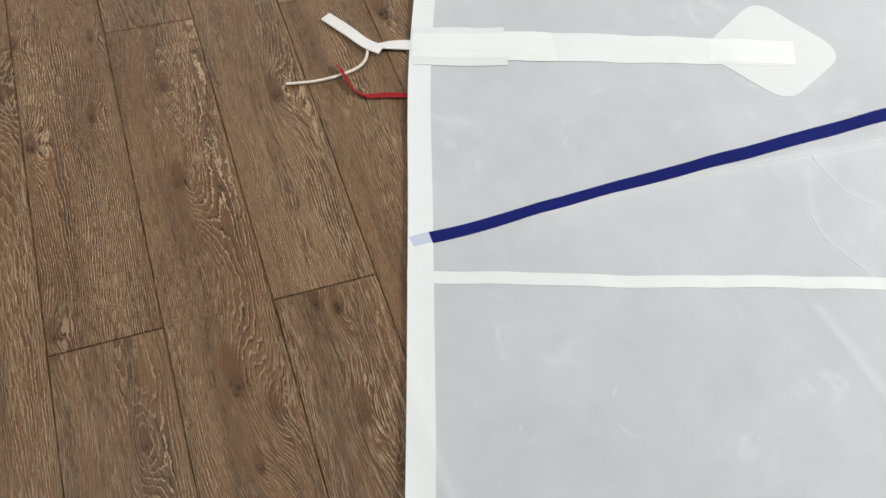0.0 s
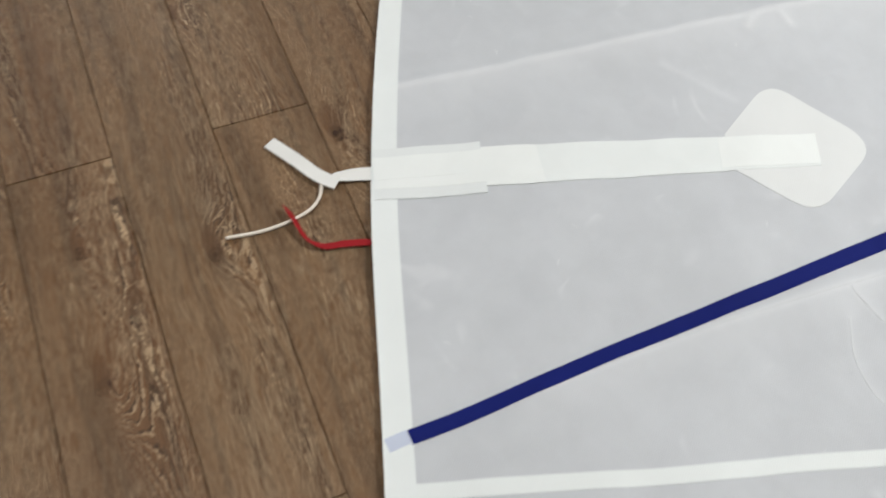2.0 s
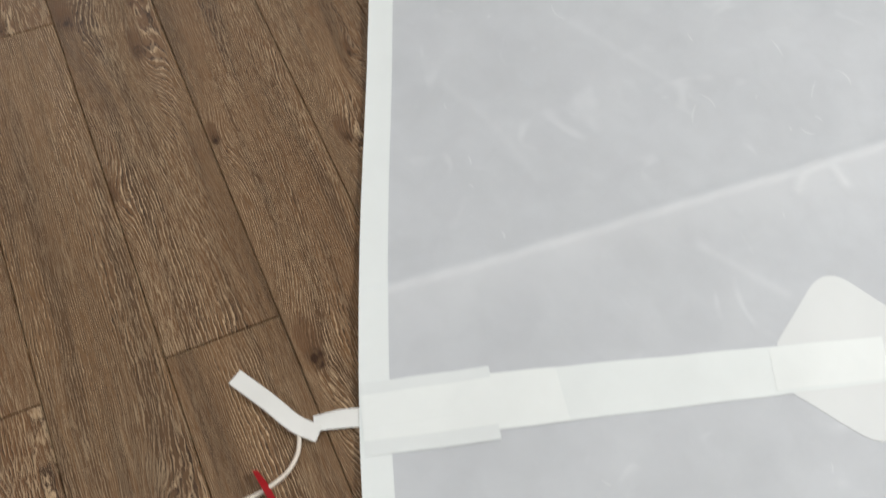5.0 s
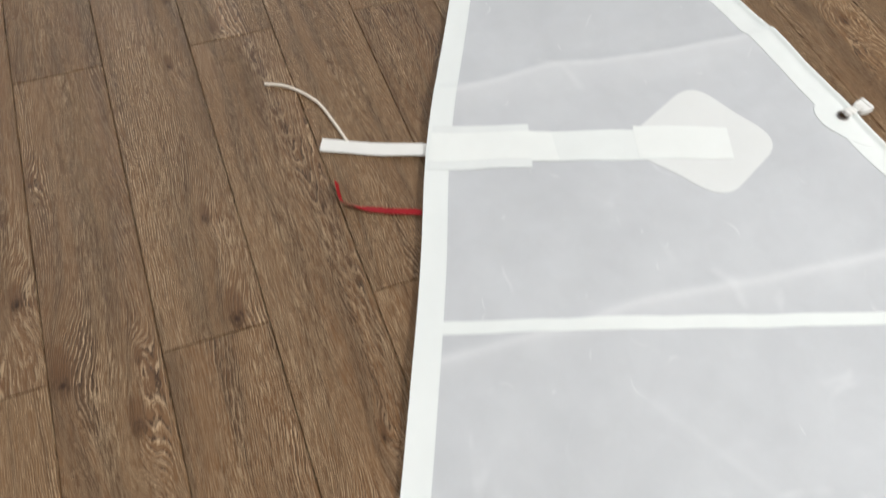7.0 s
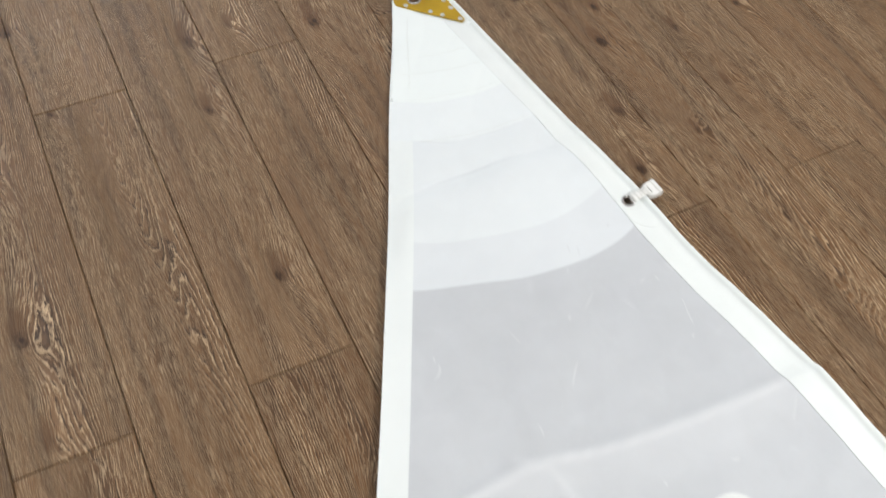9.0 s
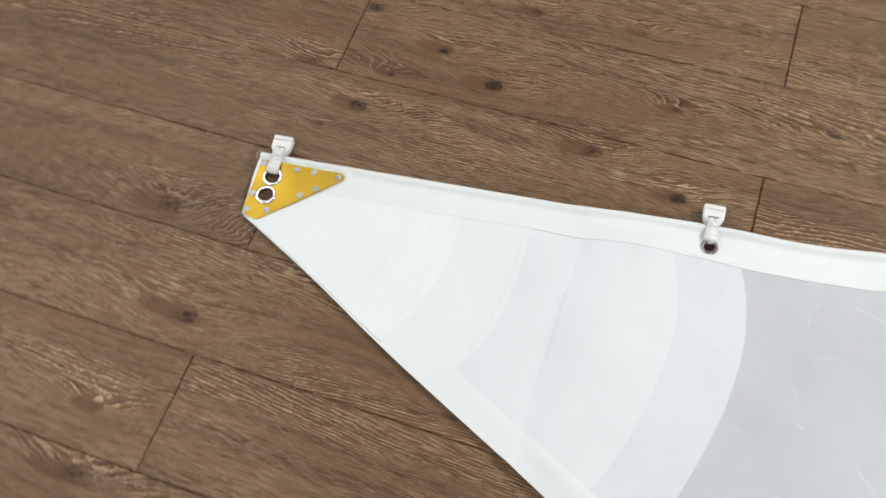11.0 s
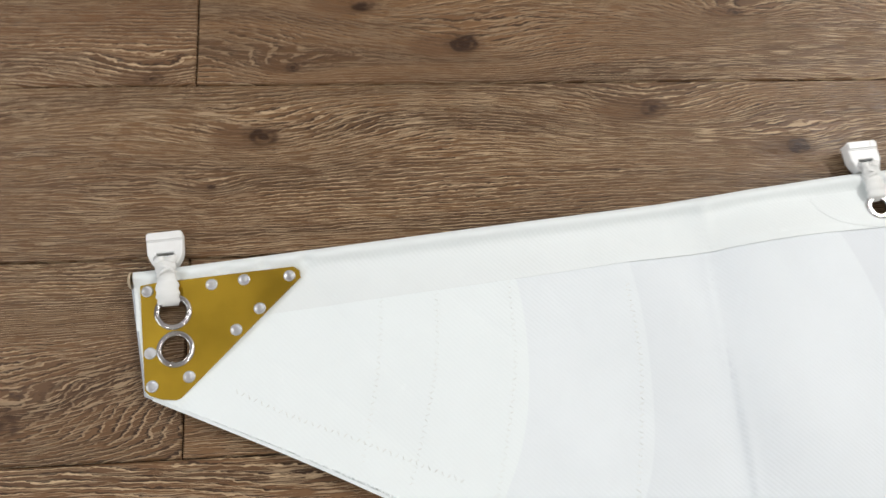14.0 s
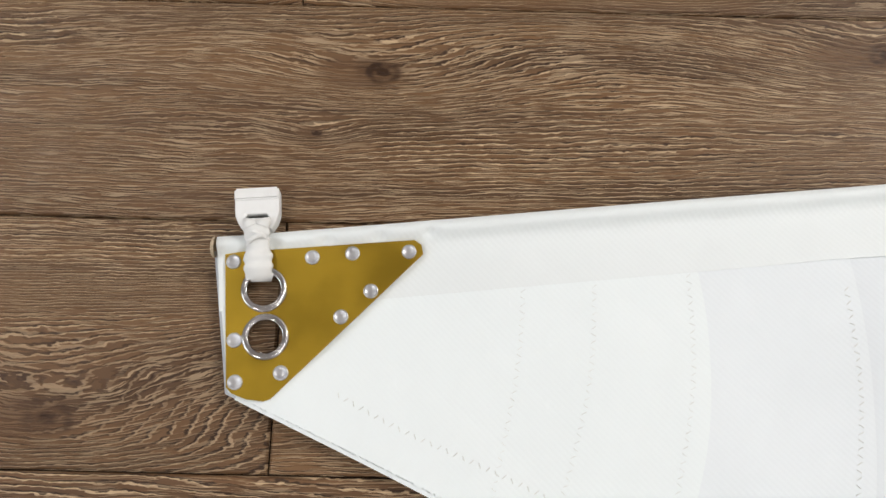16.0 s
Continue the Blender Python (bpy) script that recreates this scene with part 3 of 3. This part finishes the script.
for py in (1.7405, 1.772, 1.803, 1.834):                    # where stitches pull the rope cover in
    swell = swell * (1 - 0.75 * np.exp(-(((ys[:, None] - py) / 0.0040) ** 2)) * np.exp(-(((w - 0.0085) / 0.0035) ** 2)))
lift = np.interp(ys, (1.15, 1.5), (0.0011, 0.0020))[:, None] + swell
sheet("luff_tape", line[:, None] + unit[:, None] * w[..., None], lift, 0.0003, TAPE, sail, "white cloth tape folded over the bolt rope along the luff")

# seams and the coloured band
strip("seam_tape", [(0.345, -0.631), (0.52, -0.687), (0.688, -0.7435), (0.86, -0.7955), (1.036, -0.8525), (1.90, -1.125)], 0.0215, 0.0008, 0.0003, TAPE, sail, "narrow white seam tape across the cloth")
strip("seam_tape", [(0.800, 0.523), (1.111, 0.424), (1.503, 0.299), (1.725, 0.227)], 0.0215, 0.0008, 0.0003, TAPE, sail, "narrow white seam tape across the cloth")
strip("draft_stripe", [(0.4000, -0.5755), (0.46, -0.575), (0.676, -0.566), (0.830, -0.5625), (1.257, -0.552), (1.85, -0.538)], (0.0200, 0.0300), 0.0014, 0.0003, BLUE, sail, "dark blue draft stripe across the cloth")

part_line = [(0.3690, -0.5765), (0.3920, -0.5745), (0.4005, -0.5742)]
strip("stripe_under_hem", part_line, 0.0185, 0.0013, 0.0002, UNDER, sail, "pale blue where the stripe shows through the hem")

# sharp white lines along some of the folds
for k in (4, 5, 6):
    line = FOLD_RUNS[k][0]
    strip("crease", line[::4], (0.0034, 0.0022), 0.0004, 0.0002, CREASED, sail, "thin whitened crease line in the cloth", across=2)

# batten pockets
def batten(sleeve, pocket, inner, patch):
    sheet("batten_patch", blob_grid(patch), 0.0008, 0.0003, PATCHC, sail, "white kite-shaped patch with rounded corners", True)
    sheet("batten_pocket", quad(pocket, 130, 16), 0.0014, 0.0005, TAPE, sail, "long white batten pocket")
    sheet("batten_pocket_end", quad(inner, 40, 16), 0.0018, 0.0003, DOUBLED, sail)
    sheet("batten_sleeve", quad(sleeve, 40, 20), 0.0021, 0.0004, SLEEVE, sail, "wide translucent sleeve at the pocket mouth")
    a, b, c, d = (np.array(q) for q in sleeve)
    mouth = [a + (d - a) * 0.17, b + (c - b) * 0.16 + (b - a) * 0.02, c + (b - c) * 0.20 + (c - d) * 0.02, d + (a - d) * 0.20]
    sheet("sleeve_lining", quad(mouth, 40, 16), 0.0024, 0.0003, DOUBLED, sail, "brighter doubled middle of the sleeve")
    a, b, c, d = (np.array(q) for q in pocket)
    sheet("pocket_lap", quad([a + (b - a) * 0.03, a + (b - a) * 0.21, d + (c - d) * 0.22, d + (c - d) * 0.03], 20, 14), 0.0018, 0.0003, DOUBLED, sail, "short doubled lap of the pocket")


def fillet(corners, n=9):
    """An outline with rounded corners: x, y and radius of each."""
    out = []
    for k in range(len(corners)):
        a, b, c = (np.array(corners[q % len(corners)][:2]) for q in (k - 1, k, k + 1))
        u, v = (a - b) / np.linalg.norm(a - b), (c - b) / np.linalg.norm(c - b)
        half = math.acos(float(np.clip(u @ v, -1, 1))) / 2
        cut = min(corners[k][2] / math.tan(half), 0.48 * np.linalg.norm(a - b), 0.48 * np.linalg.norm(c - b))
        p, q = b + u * cut, b + v * cut
        out += [(1 - t) ** 2 * p + 2 * t * (1 - t) * b + t * t * q for t in np.linspace(0, 1, n)]
    return np.array(out)


def blob_grid(corners, rings=22):
    p = fillet(corners)
    fine = []
    for a, b in zip(p, np.roll(p, -1, 0)):
        m = max(1, int(np.linalg.norm(b - a) / 0.006))
        fine += [a + (b - a) * k / m for k in range(m)]
    p = np.array(fine)
    c = p.mean(0)
    return c + np.linspace(0.02, 1, rings)[:, None, None] * (np.r_[p, p[:1]] - c)[None]


batten([(0.516, -0.132), (0.676, -0.174), (0.648, -0.267), (0.487, -0.221)],
       [(0.640, -0.174), (1.185, -0.345), (1.157, -0.402), (0.620, -0.246)],
       [(1.030, -0.298), (1.185, -0.345), (1.158, -0.398), (1.006, -0.352)],
       [(1.179, -0.222, 0.050), (1.264, -0.399, 0.048), (1.095, -0.479, 0.048), (1.024, -0.365, 0.006), (1.045, -0.296, 0.006)])
sheet("sleeve_flap", quad([(0.511, -0.148), (0.645, -0.186), (0.634, -0.222), (0.500, -0.188)], 40, 12), 0.0027, 0.0005, DOUBLED, sail, "flap of cloth over the pocket mouth")
batten([(0.952, 0.880), (1.104, 0.834), (1.075, 0.747), (0.911, 0.795)],
       [(1.060, 0.832), (1.419, 0.722), (1.394, 0.656), (1.045, 0.771)],
       [(1.270, 0.776), (1.419, 0.722), (1.394, 0.656), (1.248, 0.708)],
       [(1.413, 0.835, 0.050), (1.489, 0.664, 0.048), (1.339, 0.583, 0.048), (1.258, 0.700, 0.006), (1.280, 0.771, 0.006)])

# webbing tabs, cords and ribbons at the pocket mouths
band("pull_tab", [(0.528, -0.181, 0.0066), (0.507, -0.174, 0.0066), (0.478, -0.164, 0.0058), (0.446, -0.156, 0.0042)], 0.025, 0.0014, WEBBING, sail, "white webbing tab folded on the floor", twist=(0, 0, -6, -25))
band("pull_tab", [(0.447, -0.172, 0.0085), (0.430, -0.155, 0.0085), (0.404, -0.108, 0.007), (0.377, -0.061, 0.006)], 0.0225, 0.0020, WEBBING, sail, "white webbing tab folded on the floor", twist=(4, 0, 6, 3))
tube("cord", [(0.426, -0.160, 0.0055), (0.416, -0.182, 0.004), (0.398, -0.199, 0.005), (0.372, -0.2085, 0.0062), (0.323, -0.2115, 0.004), (0.270, -0.204, 0.003)], 0.0026, CORD, sail, "thin cream cord lying on the floor")
band("ribbon", [(0.470, -0.289, 0.0048), (0.459, -0.285, 0.0048), (0.423, -0.274, 0.005), (0.392, -0.266, 0.0045), (0.376, -0.250, 0.006), (0.370, -0.227, 0.0085), (0.367, -0.209, 0.011), (0.362, -0.184, 0.009)], 0.0115, 0.0006, RED, sail, "thin red telltale ribbon curling on the floor", twist=(0, 0, 0, -5, -40, -50, -40, -60))
band("pull_tab", [(0.950, 0.831, 0.0066), (0.929, 0.840, 0.0064), (0.846, 0.872, 0.0045), (0.800, 0.893, 0.005), (0.768, 0.9095, 0.004)], 0.0265, 0.0018, WEBBING, sail, "straight white webbing tab lying on the floor", twist=(0, 0, 3, 0, 4))
tube("cord", [(0.714, 1.078, 0.003), (0.745, 1.062, 0.0035), (0.770, 1.036, 0.003), (0.786, 1.010, 0.004), (0.802, 0.952, 0.003), (0.812, 0.895, 0.0035)], 0.0026, CORD, sail, "thin cream cord lying on the floor")
band("ribbon", [(0.884, 0.718, 0.0048), (0.874, 0.723, 0.0048), (0.823, 0.745, 0.004), (0.784, 0.767, 0.0045), (0.766, 0.783, 0.008), (0.766, 0.795, 0.010), (0.769, 0.820, 0.009)], 0.0115, 0.0006, RED, sail, "thin red telltale ribbon curling on the floor", twist=(0, 0, 0, -8, -50, -60, -60))

# stitching
HEADLIFT = 0.0016
for pts in ([(1.482, 1.683), (1.447, 1.685), (1.384, 1.696), (1.362, 1.701)], [(1.486, 1.640), (1.437, 1.643), (1.373, 1.658), (1.345, 1.667)],
            [(1.494, 1.583), (1.439, 1.583), (1.371, 1.595), (1.33, 1.606)], [(1.487, 1.490), (1.425, 1.488), (1.373, 1.495), (1.31, 1.508)]):
    zigzag(pts, HEADLIFT)
zigzag([(1.417, 1.790), (1.400, 1.757), (1.379, 1.707), (1.345, 1.63)], 0.0020, 0.005)


def crease_marks(count, seed):
    """Short whitened creases scattered over the single cloth: thin tapered strips, some of them hooked."""
    dice = random.Random(seed)
    verts, faces = [], []
    while count > 0:
        y = dice.uniform(-1.5, 1.24)
        x = dice.uniform(leech(y) + 0.06, luff(y) - 0.075)
        if abs(y + 0.57) < 0.09:
            continue
        turn, size = radians(dice.gauss(65, 38)), dice.choice((0.010, 0.014, 0.018, 0.026, 0.040))
        bend = dice.uniform(-0.7, 0.7) if dice.random() < 0.6 else dice.choice((-1.5, 1.5))
        width = dice.uniform(0.0009, 0.0019)
        count -= 1
        i, p = len(verts), np.array((x, y))
        for k in range(9):
            a = turn + bend * (k / 8 - 0.5)
            d = np.array((cos(a), sin(a)))
            p = p + d * size / 8
            n = np.array((-d[1], d[0])) * width * max(0.12, sin(pi * (k + 0.4) / 8.8))
            for q, up in ((p - n, 0.0001), (p, 0.0004), (p + n, 0.0001)):
                verts.append((*q, float(ground(*q)) + up))
        for k in range(8):
            b = i + 3 * k
            faces += [(b, b + 3, b + 4, b + 1), (b + 1, b + 4, b + 5, b + 2)]
    return mesh_object("creases", verts, faces, CREASED, sail, "short whitened creases in the cloth")


tagged(crease_marks(110, 23), kind="stuff")

tagged(mesh_object("stitching", SEAMS[0], SEAMS[1], THREAD, sail, "fine zigzag stitching along the head seams", False), kind="stuff")
bm = bmesh.new()
rows = turned(bm, 0, 0, [(0.0062, 0.0), (0.0064, 0.0012), (0.0050, 0.0022), (0.0015, 0.0026)], 14)
bm.faces.new(rows[-1])
bm.transform(pose(1.5035, 1.8682, 0.0100, -90, 0, 0))
part("rope_end", bm, plain("tan_rope_core", (0.50, 0.40, 0.27), 0.8, vary=0.25, scale=700.0), sail, "cut tan end of the bolt rope")

# eyelet patches on the luff
blob("eyelet_patch", [(1.618, 0.735), (1.583, 0.715), (1.576, 0.685), (1.583, 0.655), (1.612, 0.615), (1.640, 0.600), (1.640, 0.735)], 0.0016, 0.0002, TAPE, sail, "rounded cloth patch round the eyelet")
blob("eyelet_patch", [(1.567, 1.330), (1.535, 1.315), (1.528, 1.265), (1.537, 1.215), (1.575, 1.200)], 0.0019, 0.0001, TAPE, sail, "rounded cloth patch round the eyelet")


# headboard
BOARD_Z = float(np.max(ground(np.array([1.42, 1.46, 1.5, 1.5]), np.array([1.84, 1.82, 1.86, 1.76])))) + 0.0016
outline = [(1.5005, 1.8625), (1.5115, 1.749), (1.5085, 1.7445), (1.503, 1.7435), (1.414, 1.829), (1.4125, 1.833), (1.4135, 1.843), (1.4165, 1.8515), (1.420, 1.855)]
bm = bmesh.new()
loops = [outline] + [[(x + 0.0118 * cos(k * pi / 16), y + 0.0118 * sin(k * pi / 16)) for k in range(32)] for x, y, r in HOLES[:2]]
edges = []
for loop in loops:
    vs = [bm.verts.new((x, y, BOARD_Z)) for x, y in loop]
    edges += [bm.edges.new((vs[k - 1], vs[k])) for k in range(len(vs))]
bmesh.ops.triangle_fill(bm, use_beauty=True, use_dissolve=False, edges=edges)
ext = bmesh.ops.extrude_face_region(bm, geom=list(bm.faces))
for g in ext["geom"]:
    if isinstance(g, bmesh.types.BMVert):
        g.co.z += 0.0016
board = part("headboard", bm, GOLD, sail, "gold anodised metal headboard plate")
RING_AT = [h[:2] for h in HOLES[:2]]
TOPZ = BOARD_Z + 0.0016


def eyelet(x, y, z, outer, hole, depth, parent, name="eyelet"):
    bm = bmesh.new()
    mid = (outer + hole) / 2
    prof = [(outer, z - 0.0004), (outer - 0.0004, z + 0.0010), (outer - 0.0016, z + 0.0019), (mid + 0.0006, z + 0.0019), (mid - 0.0006, z + 0.0014),
            (hole + 0.0012, z + 0.0017), (hole + 0.0003, z + 0.0012), (hole, z), (hole + 0.0003, z - depth)]
    turned(bm, x, y, prof)
    return part(name, bm, NICKEL, parent, "bright nickel eyelet ring")


for x, y in RING_AT:
    eyelet(x, y, TOPZ, 0.0142, 0.0098, 0.006, board)
for x, y in [(1.495, 1.857), (1.499, 1.810), (1.502, 1.786), (1.504, 1.752), (1.479, 1.774), (1.463, 1.791), (1.429, 1.824), (1.423, 1.850), (1.4475, 1.8525)]:
    bm = bmesh.new()
    rows = turned(bm, x, y, [(0.0045, TOPZ - 0.0002), (0.0045, TOPZ + 0.0005), (0.0043, TOPZ + 0.0009), (0.0034, TOPZ + 0.0010), (0.0031, TOPZ + 0.0007), (0.0006, TOPZ + 0.0007)], 20)
    bm.faces.new(rows[-1])
    part("rivet", bm, ALU, board, "dull aluminium pop rivet")


def hank(x, y, turn, ring, base, rim):
    """White plastic snap hook on a webbing strap; it points away from the luff along +x before the turn."""
    root = new("snap_hook")
    root.parent = sail
    root.matrix_basis = pose(x, y, base, 0, 0, turn)
    tagged(root, "white plastic snap hook tied to the luff")
    bm = bmesh.new()
    rows = [(-0.0135, 0.0085), (-0.009, 0.0115), (-0.004, 0.0132), (0.0005, 0.0134), (0.0122, 0.0134)]
    slot = (-0.0088, -0.0038, 0.0066)
    zt, zb = 0.0082, -0.002
    ring_out = [(a, -b) for a, b in rows] + [(a, b) for a, b in rows[::-1]]
    ring_in = [(slot[0], -slot[2]), (slot[1], -slot[2]), (slot[1], slot[2]), (slot[0], slot[2])]
    ov = [bm.verts.new((a, b, zt)) for a, b in ring_out]
    iv = [bm.verts.new((a, b, zt)) for a, b in ring_in]
    edges = [bm.edges.new((l[k], l[(k + 1) % len(l)])) for l in (ov, iv) for k in range(len(l))]
    bmesh.ops.triangle_fill(bm, use_beauty=True, use_dissolve=False, edges=edges)
    ex = bmesh.ops.extrude_face_region(bm, geom=list(bm.faces))
    for g in ex["geom"]:
        if isinstance(g, bmesh.types.BMVert):
            g.co.z = zb
    body = part("hook_body", bm, PLASTIC, root)
    mod = body.modifiers.new("bevel", "BEVEL")
    mod.width, mod.segments, mod.limit_method = 0.0011, 2, "ANGLE"
    bm = bmesh.new()
    slab(bm, 0.0052, 0.0127, -0.0134, 0.0134, 0.0070, 0.0100, 0.0011)
    slab(bm, 0.0060, 0.0120, -0.0082, -0.0066, 0.0092, 0.0106, 0.0004)
    part("clip_lip", bm, PLASTIC, root)
    bm = bmesh.new()
    slab(bm, slot[0] + 0.0001, slot[1] - 0.0001, -slot[2] + 0.0001, slot[2] - 0.0001, 0.0015, 0.0030)
    part("slot_shade", bm, BLACK, root)
    e = ring
    band("strap", [(-0.0086, 0, 0.0070), (-0.0098, 0, 0.0094), (-0.0118, 0, 0.0106), (-0.017, 0.0002, 0.0088), (-0.024, 0, rim + 0.0022), (e + 0.0135, 0, rim + 0.0018), (e + 0.0090, 0, rim + 0.0010), (e + 0.0065, 0, rim - 0.0040)], 0.0165, 0.0030, WEBBING, root, "worn white webbing strap", 0.0009, None, 0.30, True, (0.80, 0.92, 0.98, 0.84, 0.80, 1.0, 1.04, 1.02, 1.0, 0.96))
    for k, at in ((1, -0.0165), (-1, -0.0190)):
        band("lashing", [(at - 0.0035 * k, -0.0068, 0.0060), (at - 0.002 * k, -0.004, 0.0104), (at + 0.002 * k, 0.004, 0.0104), (at + 0.0035 * k, 0.0068, 0.0060)], 0.0024, 0.0012, WEBBING, root, "", 0.001, None, 0.2, True)
    for k in (-0.0045, 0.0045):
        band("strap_knot", [(-0.0078, k, 0.0060), (-0.0096, k, 0.0104), (-0.0128, k * 0.7, 0.0112)], 0.0075, 0.0032, WEBBING, root, "", 0.001, None, 0.15, True)
    return root


hank(1.5275, 1.8445, 5, -0.049, 0.0062, TOPZ + 0.0019 - 0.0062)
HZ = [float(ground(1.55, 1.265)), float(ground(1.621, 0.68))]
hank(1.594, 1.270, 5, -0.046, 0.0068, HZ[0] + 0.0049 - 0.0068)
hank(1.664, 0.686, 9, -0.0455, 0.0068, HZ[1] + 0.0049 - 0.0068)
eyelet(1.548, 1.266, HZ[0] + 0.0030, 0.0112, 0.0066, 0.004, sail)
eyelet(1.619, 0.679, HZ[1] + 0.0030, 0.0112, 0.0066, 0.004, sail)

# ---------------------------------------------------------------- plank floor
bm = bmesh.new()
slab(bm, X0 - 0.12, X1 + 0.12, Y0 - 0.12, Y1 + 0.12, -0.06, -0.0042)
floor = structure("floor", bm, SUBFLOOR, "brown limed-oak plank floor laid in half-bond")

# knots of a plank: across, along from its centre, size
KNOTS = {
    (-2, -1): [(0.054, 0.497, 0.012)],
    (-1, -2): [(-0.068, 0.604, 0.009), (0.028, 0.444, 0.009)],
    (-1, -1): [(0.034, -0.195, 0.010), (-0.065, -0.584, 0.010), (-0.064, -0.235, 0.010), (0.018, 0.136, 0.009), (0.053, -0.010, 0.008), (-0.071, 0.002, 0.009)],
    (0, -1): [(0.001, -0.118, 0.018), (-0.000, 0.455, 0.013), (-0.009, 0.245, 0.014), (0.041, -0.173, 0.012), (0.005, -0.238, 0.009)],
    (1, -2): [(-0.001, 0.397, 0.016), (-0.020, 0.584, 0.010), (0.009, 0.570, 0.011)],
    (1, -1): [(0.021, -0.224, 0.016)],
    (1, 0): [(0.047, -0.465, 0.013), (0.000, -0.598, 0.012)],
    (2, 0): [(0.030, -0.104, 0.016), (-0.073, -0.350, 0.010), (-0.059, -0.008, 0.020), (0.044, -0.003, 0.008), (-0.066, 0.366, 0.008)],
    (3, -1): [(-0.056, -0.074, 0.020), (-0.066, 0.303, 0.010)],
    (3, 0): [(0.027, -0.397, 0.010), (0.034, -0.590, 0.017), (0.034, -0.044, 0.010), (0.059, 0.136, 0.012)],
    (4, 0): [(-0.042, -0.375, 0.014), (0.024, -0.222, 0.009)],
    (4, 1): [(-0.025, -0.413, 0.016), (-0.006, -0.088, 0.012), (-0.024, -0.583, 0.012), (0.075, 0.217, 0.015)],
    (5, 0): [(-0.049, 0.599, 0.009)],
    (5, 1): [(-0.073, -0.395, 0.009)],
    (6, 1): [(0.027, -0.459, 0.015), (0.033, -0.103, 0.013), (0.049, 0.070, 0.016)],
    (7, 1): [(-0.022, -0.526, 0.010)],
    (8, 1): [(-0.031, 0.034, 0.018)],
    (9, 1): [(-0.047, -0.480, 0.018)],
    (10, 1): [(0.011, -0.511, 0.012), (0.049, -0.388, 0.015), (0.027, -0.056, 0.013), (-0.016, -0.015, 0.004)],
    (11, 0): [(0.027, -0.324, 0.012), (-0.038, 0.382, 0.014), (0.004, 0.470, 0.013), (0.049, 0.594, 0.013), (-0.060, 0.530, 0.007), (-0.006, 0.131, 0.009)],
    (11, 1): [(-0.070, -0.575, 0.010), (0.030, -0.341, 0.009)],
    (12, 1): [(-0.039, -0.406, 0.010), (-0.044, -0.251, 0.012)],
}


# how pale some planks are; the others vary by chance
PALE = {(1, -1): 1.0, (2, 0): 0.6, (2, -1): 0.8, (1, -2): 0.55, (0, -1): 0.35, (-1, -1): 0.3, (-1, -2): 0.4, (-2, -1): 0.2, (3, 0): 0.7, (3, -1): 0.75, (4, 0): 0.8,
        (4, 1): 0.7, (5, 0): 0.85, (5, 1): 1.0, (6, 1): 0.8, (7, 1): 0.6, (9, 1): 0.5, (10, 1): 0.5, (11, 0): 0.6, (11, 1): 0.4, (8, 1): 0.6}


# planks with arched grain: place of the heart across the plank, how fast the arches follow, how high they stand
HEART = {(5, 0): (0.012, 0.17, 0.04), (4, 0): (0.020, 0.15, 0.04), (0, -1): (0.0, 0.14, 0.03), (11, 0): (-0.012, -0.17, 0.03), (1, -2): (0.0, 0.15, 0.03),
         (9, 1): (-0.02, 0.15, 0.02), (12, 0): (0.01, -0.15, 0.02), (8, 1): (0.02, -0.13, 0.02), (10, 1): (0.02, 0.09, 0.01),
         (1, -1): (0.0, 0.0, 0.0), (2, 0): (0.05, 0.08, 0.0), (3, 0): (0.0, 0.0, 0.0)}


def plank_mesh(a=-PLANK_L / 2, b=PLANK_L / 2):
    bm = bmesh.new()
    w, c, d = PLANK_W / 2 - 0.0004, 0.0013, 0.0016
    a, b = a + 0.0005, b - 0.0005
    outer = [(-w, a), (w, a), (w, b), (-w, b)]
    inner = [(-w + c, a + c), (w - c, a + c), (w - c, b - c), (-w + c, b - c)]
    lo = [bm.verts.new((*q, -0.0042)) for q in outer]
    ed = [bm.verts.new((*q, -d)) for q in outer]
    up = [bm.verts.new((*q, 0.0)) for q in inner]
    bm.faces.new(up)
    for p, q in ((lo, ed), (ed, up)):
        for k in range(4):
            bm.faces.new((p[k], p[(k + 1) % 4], q[(k + 1) % 4], q[k]))
    me = bpy.data.meshes.new("plank")
    bm.to_mesh(me)
    bm.free()
    me.materials.append(OAK)
    return me


CUTS = {}
dice = random.Random(11)
for c in range(-13, 25):
    shift = 0.0 if c % 2 == 0 else 0.5
    for r in range(-3, 4):
        y = (r + 0.5 + shift) * PLANK_L
        if y + PLANK_L / 2 < Y0 or y - PLANK_L / 2 > Y1:
            continue
        ends = (max(-PLANK_L / 2, Y0 - 0.1 - y), min(PLANK_L / 2, Y1 + 0.1 - y))
        if ends[1] - ends[0] < 0.02:
            continue
        if ends not in CUTS:
            CUTS[ends] = plank_mesh(*ends)
        ob = new("plank", CUTS[ends])
        ob.location = ((c + 0.5) * PLANK_W, y, 0)
        ob.parent = floor
        ob["heart"] = HEART.get((c, r), (dice.uniform(-0.04, 0.04), dice.choice((0.0, 0.0, 0.08, -0.1, 0.15)), 0.01))
        ob["pale"] = PALE.get((c, r), dice.uniform(0.15, 0.75))
        knots = list(KNOTS.get((c, r), [(dice.uniform(-0.06, 0.06), dice.uniform(-0.55, 0.55), dice.uniform(0.006, 0.012)) for _ in range(2)]))
        for k in range(6):
            ob["knot_%d" % k] = tuple(knots[k]) if k < len(knots) else (9.0, 9.0, 0.01)
